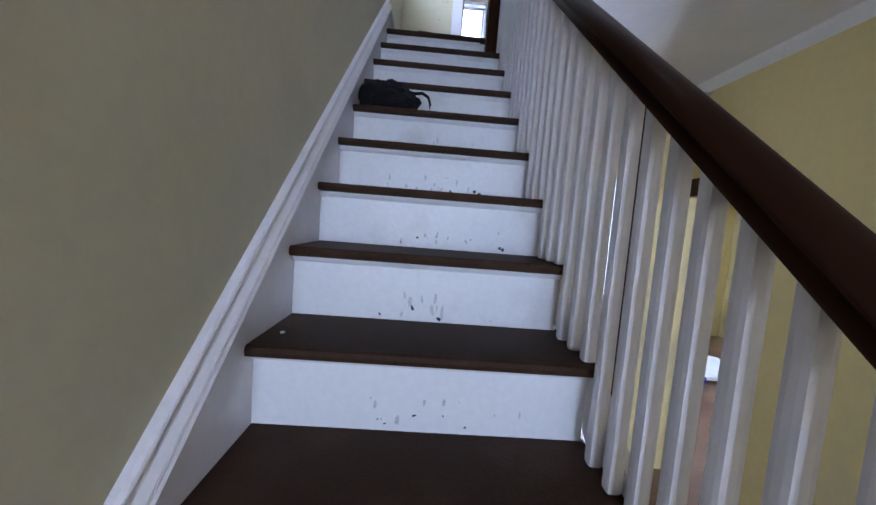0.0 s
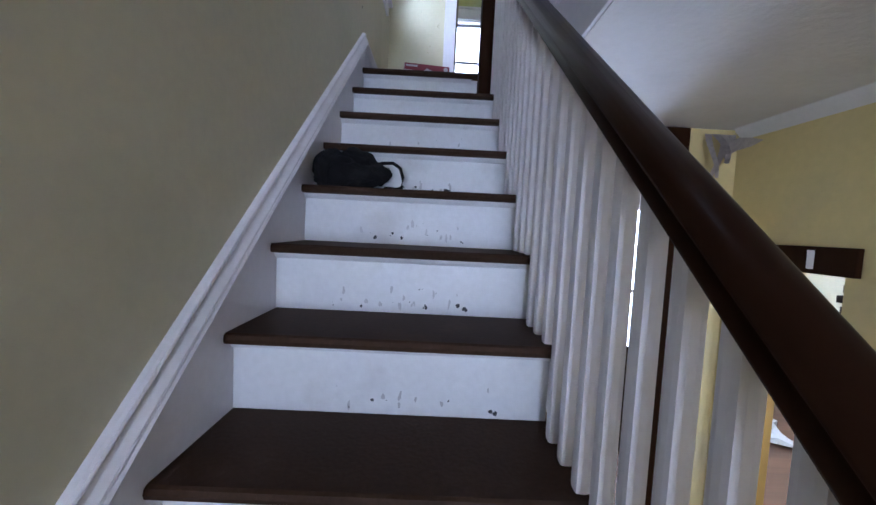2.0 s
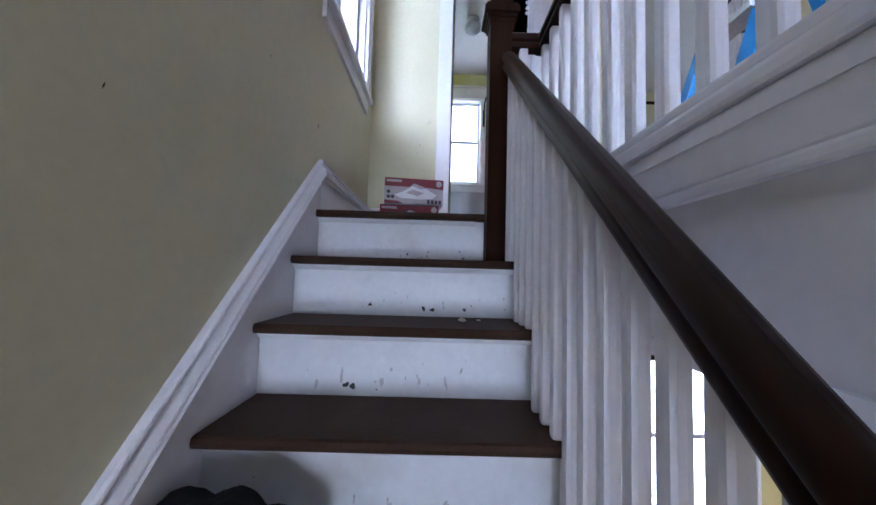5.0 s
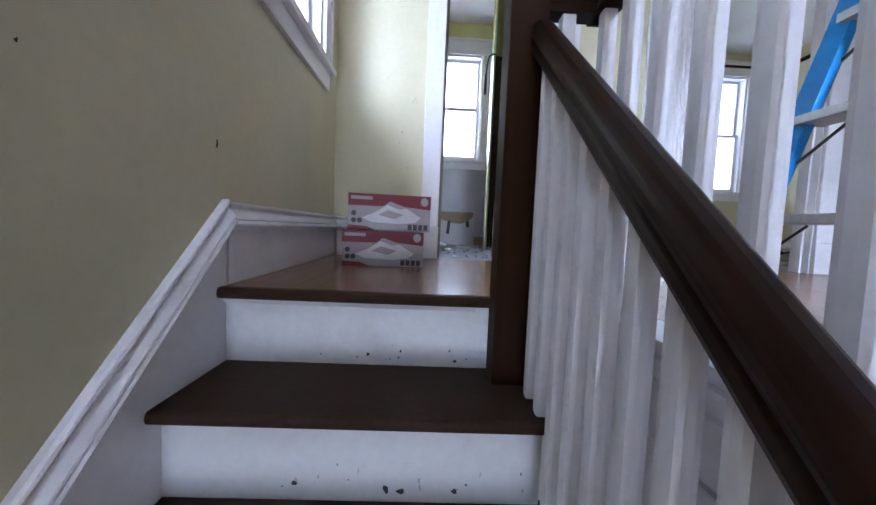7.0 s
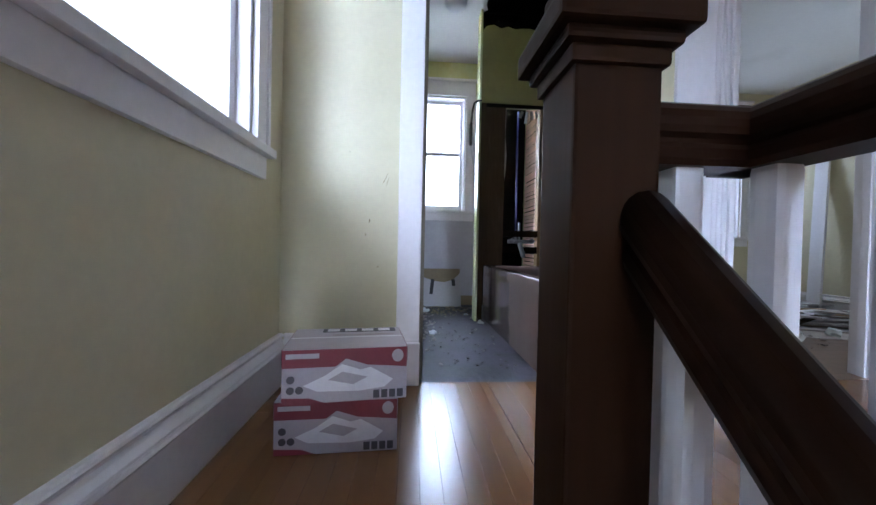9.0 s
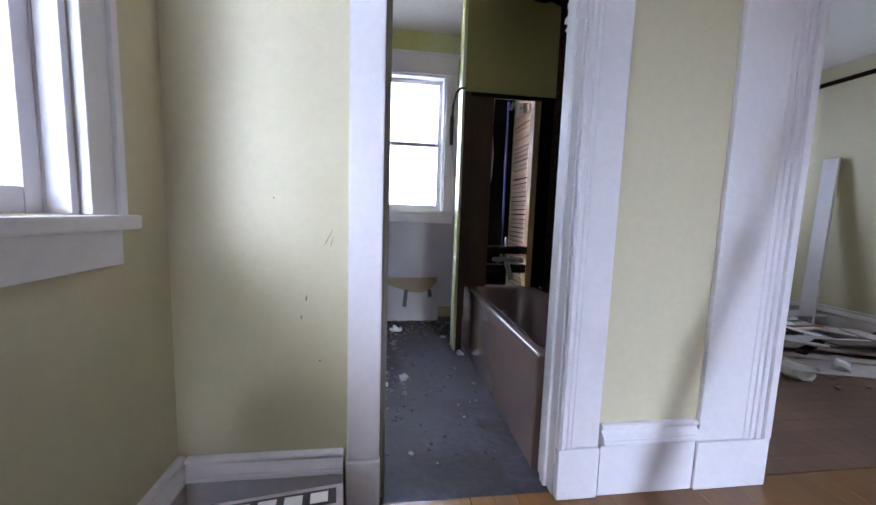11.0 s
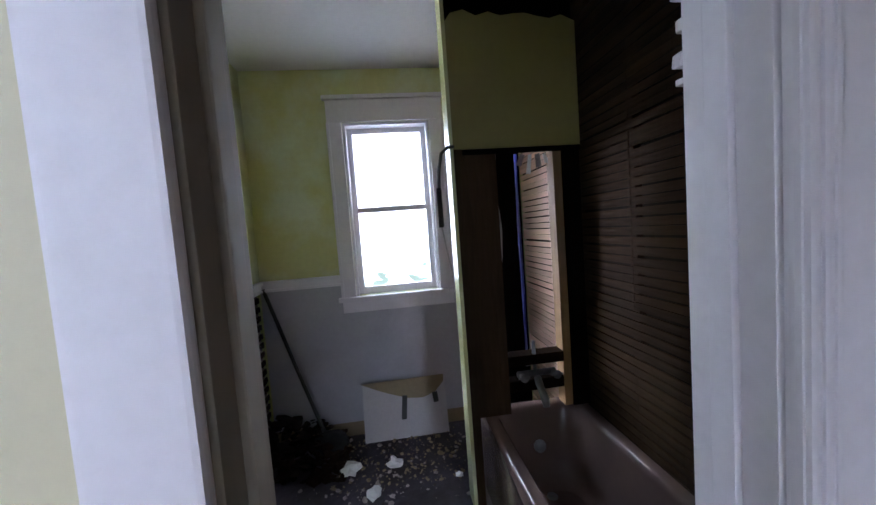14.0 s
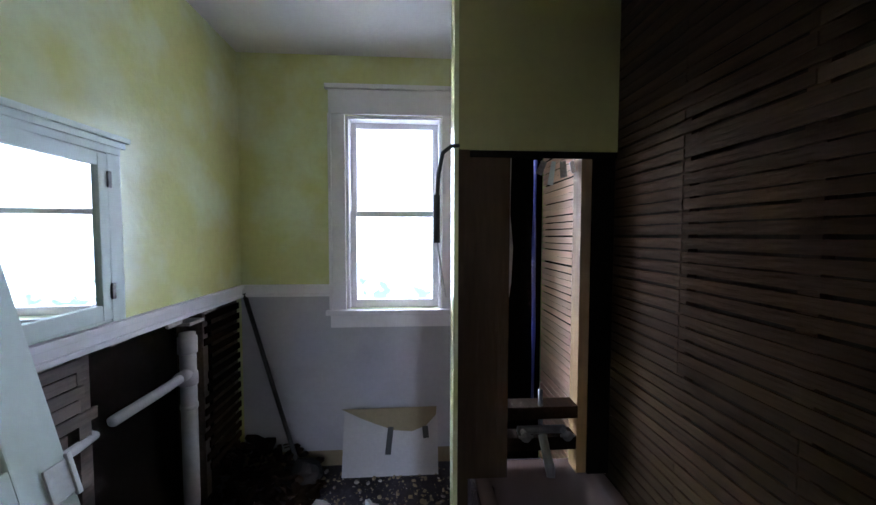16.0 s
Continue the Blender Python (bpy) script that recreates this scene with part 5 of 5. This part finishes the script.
def build_side_frame():
    th = thing("dark_door_frame", "dark wooden head of the stripped lower doorway, paint chipped", "door frame", kind="structure")
    part("head", box(LX - 0.024, LX - 0.0005, -1.02, -0.445, -1.062, -0.955, 0.004), "newel", th)
    part("pine_stud", box(LX + 0.012, LX + 0.095, -0.665, -0.610, LOW + 0.001, -1.0605, 0.004), "amber", th, "bare yellow pine stud")
    er = random.Random(19)
    for k in range(44):
        z = LOW + 0.03 + k * 0.040
        part("lath_end", wobble(box(LX + 0.004, LX + 0.03, -0.9695, -0.9695 + er.uniform(0.006, 0.032), z, z + 0.027), 0.002, 30), "old_lath", th)
    part("chip", wobble(box(LX - 0.027, LX - 0.0243, -0.875, -0.850, -1.045, -0.97), 0.004, 30), "trim", th, "white chipped spot")
    return th


build_side_frame()
structure("crown_mould_east", prism([(LX - 0.0005, LOWC - 0.021), (LX - 0.045, LOWC - 0.021), (LX - 0.030, LOWC - 0.045), (LX - 0.0005, LOWC - 0.075)], "y", BACK - 2.9, -0.445), "ceiling", "chipped white cornice strip under the lower ceiling", "trim")
structure("fascia_bead", box(EDGE - 0.024, EDGE - 0.0125, BACK, 0.02, LOWC - 0.018, LOWC + 0.012, 0.004), "trim", "chipped bead along the foot of the hall fascia", "trim")


def build_flaps():
    th = thing("torn_wallpaper", "grey shreds of torn wallpaper hanging in the corner", "wallpaper", (1.90, -0.43, -0.40))
    fr = random.Random(17)
    for k in range(4):
        bm = bmesh.new()
        x, w, ln = -0.07 + k * 0.04, fr.uniform(0.02, 0.05), fr.uniform(0.10, 0.26)
        rows = []
        for i in range(8):
            q = i / 7
            curl = 0.06 * math.sin(q * 2.4 + k)
            rows.append([bm.verts.new((x + dx * (1 - 0.5 * q) + 0.05 * q * math.sin(k * 2), -0.012 - curl * q - 0.04 * q, -0.02 - ln * q)) for dx in (-w / 2, w / 2)])
        for a, b in zip(rows, rows[1:]):
            bm.faces.new((a[0], a[1], b[1], b[0]))
        bmesh.ops.solidify(bm, geom=bm.faces[:], thickness=0.002)
        part("shred", bm, "plank", th)
    part("flap", wobble(prism([(0.0, -0.05), (-0.06, -0.045), (-0.13, -0.062), (-0.20, -0.085), (-0.14, -0.100), (-0.05, -0.105), (0.0, -0.12)], "x", 0.045, 0.048), 0.006, 14), "plank", th, "stiff peeling flap")
    return th


build_flaps()
build_window("window_4", "y", 1.4995, -1, 2.00, 3.05, -2.45, -0.60, "tall white lower-room window, bright with daylight", 0.09, 0.08)
build_window("window_5", "y", 3.0795, -1, 3.45, 4.55, -2.35, -0.72, "white lower-room window, bright with daylight", 0.09, 0.08)


def build_bucket():
    th = thing("bucket", "blue plastic bucket on the lower floor", "bucket", (4.30, 2.40, LOW))
    bm = bmesh.new()
    n = 24
    prof = [(0.0, 0.002), (0.12, 0.002), (0.15, 0.33), (0.16, 0.34), (0.16, 0.355), (0.145, 0.355), (0.115, 0.02), (0.0, 0.02)]
    rings = [[bm.verts.new((r * math.cos(2 * math.pi * k / n), r * math.sin(2 * math.pi * k / n), z)) for k in range(n)] for r, z in prof[1:-1]]
    for a, b in zip(rings, rings[1:]):
        for k in range(n):
            bm.faces.new((a[k], a[(k + 1) % n], b[(k + 1) % n], b[k])).smooth = True
    bm.faces.new(rings[0][::-1]), bm.faces.new(rings[-1])
    part("pail", bm, "blue", th)
    part("bail", tube([(0.16 * math.cos(a), 0.05, 0.34 + 0.10 * math.sin(a)) for a in [math.pi * k / 12 for k in range(13)]], 0.004, 6), "iron", th, "wire bail")
    return th


build_bucket()
coil = []
for k in range(70):
    a = k * 0.37
    coil.append((3.35 + (0.22 + 0.03 * math.sin(k)) * math.cos(a), 1.15 + (0.20 + 0.02 * math.cos(k * 1.7)) * math.sin(a), LOW + 0.012 + 0.0011 * k))
tagged(link("cord_coil", tube(coil, 0.009, 6), "blue"), "coil of blue extension cord on the lower floor", "cord")
crumple("dust_sheet", "rumpled white dust sheet on the lower floor", "sheet", (3.9, 1.5, LOW + 0.001), (0.7, 0.5, 0.10), "paper", 51, "")
crumple("dust_sheet", "rumpled white dust sheet on the lower floor", "sheet", (2.95, 0.75, LOW + 0.001), (0.35, 0.3, 0.25), "paper", 52, "")


def build_chair():
    """A dark side chair, glimpsed between the balusters."""
    th = thing("dining_chair", "dark wooden side chair standing in the lower room", "chair", (2.45, 0.95, LOW))
    part("seat", box(-0.21, 0.21, -0.20, 0.20, 0.43, 0.46, 0.01), "newel", th)
    for sx in (-1, 1):
        part("front_leg", bar((sx * 0.18, -0.17, 0), (sx * 0.18, -0.17, 0.43), 0.036, 0.036), "newel", th)
        part("back_post", bar((sx * 0.18, 0.18, 0), (sx * 0.18, 0.25, 0.98), 0.036, 0.036), "newel", th)
    for z in (0.60, 0.75, 0.90):
        part("back_slat", box(-0.165, 0.165, 0.185 + 0.07 * (z - .0) - 0.02, 0.20 + 0.07 * z - 0.02, z - 0.03, z + 0.03, 0.005), "newel", th)
    return th


ch = build_chair()
ch.rotation_euler = (0, 0, radians(160))

# ---- floorboards ----
fl = thing("floor_landing", "golden varnished oak floorboards of the landing", "floor", kind="structure")
lay_boards(fl, "oak", "y", 0.0, EDGE - 0.002, 0.031, HALL_Y + 0.018, 0.058, seed=3)
fh = thing("floor_hall", "varnished oak floorboards of the upper hall", "floor", kind="structure")
lay_boards(fh, "oak", "y", EDGE, HR, BACK, HALL_Y + 0.018, 0.085, lengths=(1.4, 2.6), seed=4)
fb = thing("floor_bedroom", "reddish oak floorboards of the bedroom", "floor", kind="structure")
lay_boards(fb, "oak_red", "x", HALL_Y + 0.022, 3.8, LATH_X + 0.13, 5.0, 0.085, lengths=(1.4, 2.6), seed=5)

# ---- lath of the stripped tub wall ----
wl = thing("wall_lath", "bare horizontal wooden lath of the stripped bathroom wall", "lath wall", kind="structure")
# black backing paints the shade seen through the lath gaps
part("backing", box(LATH_X + 0.03, LATH_X + 0.11, BY0, BATH_Y, 0.0, CEIL), "dark", wl, "near-black backing for the shade behind the lath")
for y in (1.45, 1.86, 2.225, 2.64, 3.0, 3.40):
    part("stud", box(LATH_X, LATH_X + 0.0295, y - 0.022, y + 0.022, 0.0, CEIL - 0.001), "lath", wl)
lr = random.Random(21)
lath_meshes = {}
z = 0.02
while z < CEIL - 0.03:
    hgt = lr.uniform(0.031, 0.034)
    y = BY0 + 0.002
    ends = [y, 2.225 if 1.10 < z < 1.62 else lr.choice((1.86, 2.225)), 2.64, BATH_Y - 0.012]
    for a, b in zip(ends, ends[1:]):
        # beyond the wing wall the lath colour carries the window's light
        key = (round(b - a, 2), round(hgt, 3), "lath_lit" if a > 2.6 else "lath")
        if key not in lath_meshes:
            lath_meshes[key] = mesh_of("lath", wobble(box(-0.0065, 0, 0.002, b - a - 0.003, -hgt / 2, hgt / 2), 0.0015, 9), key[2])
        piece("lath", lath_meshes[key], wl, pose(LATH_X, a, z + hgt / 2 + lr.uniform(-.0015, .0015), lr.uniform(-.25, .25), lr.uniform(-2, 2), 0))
    z += hgt + lr.uniform(0.0055, 0.0085)
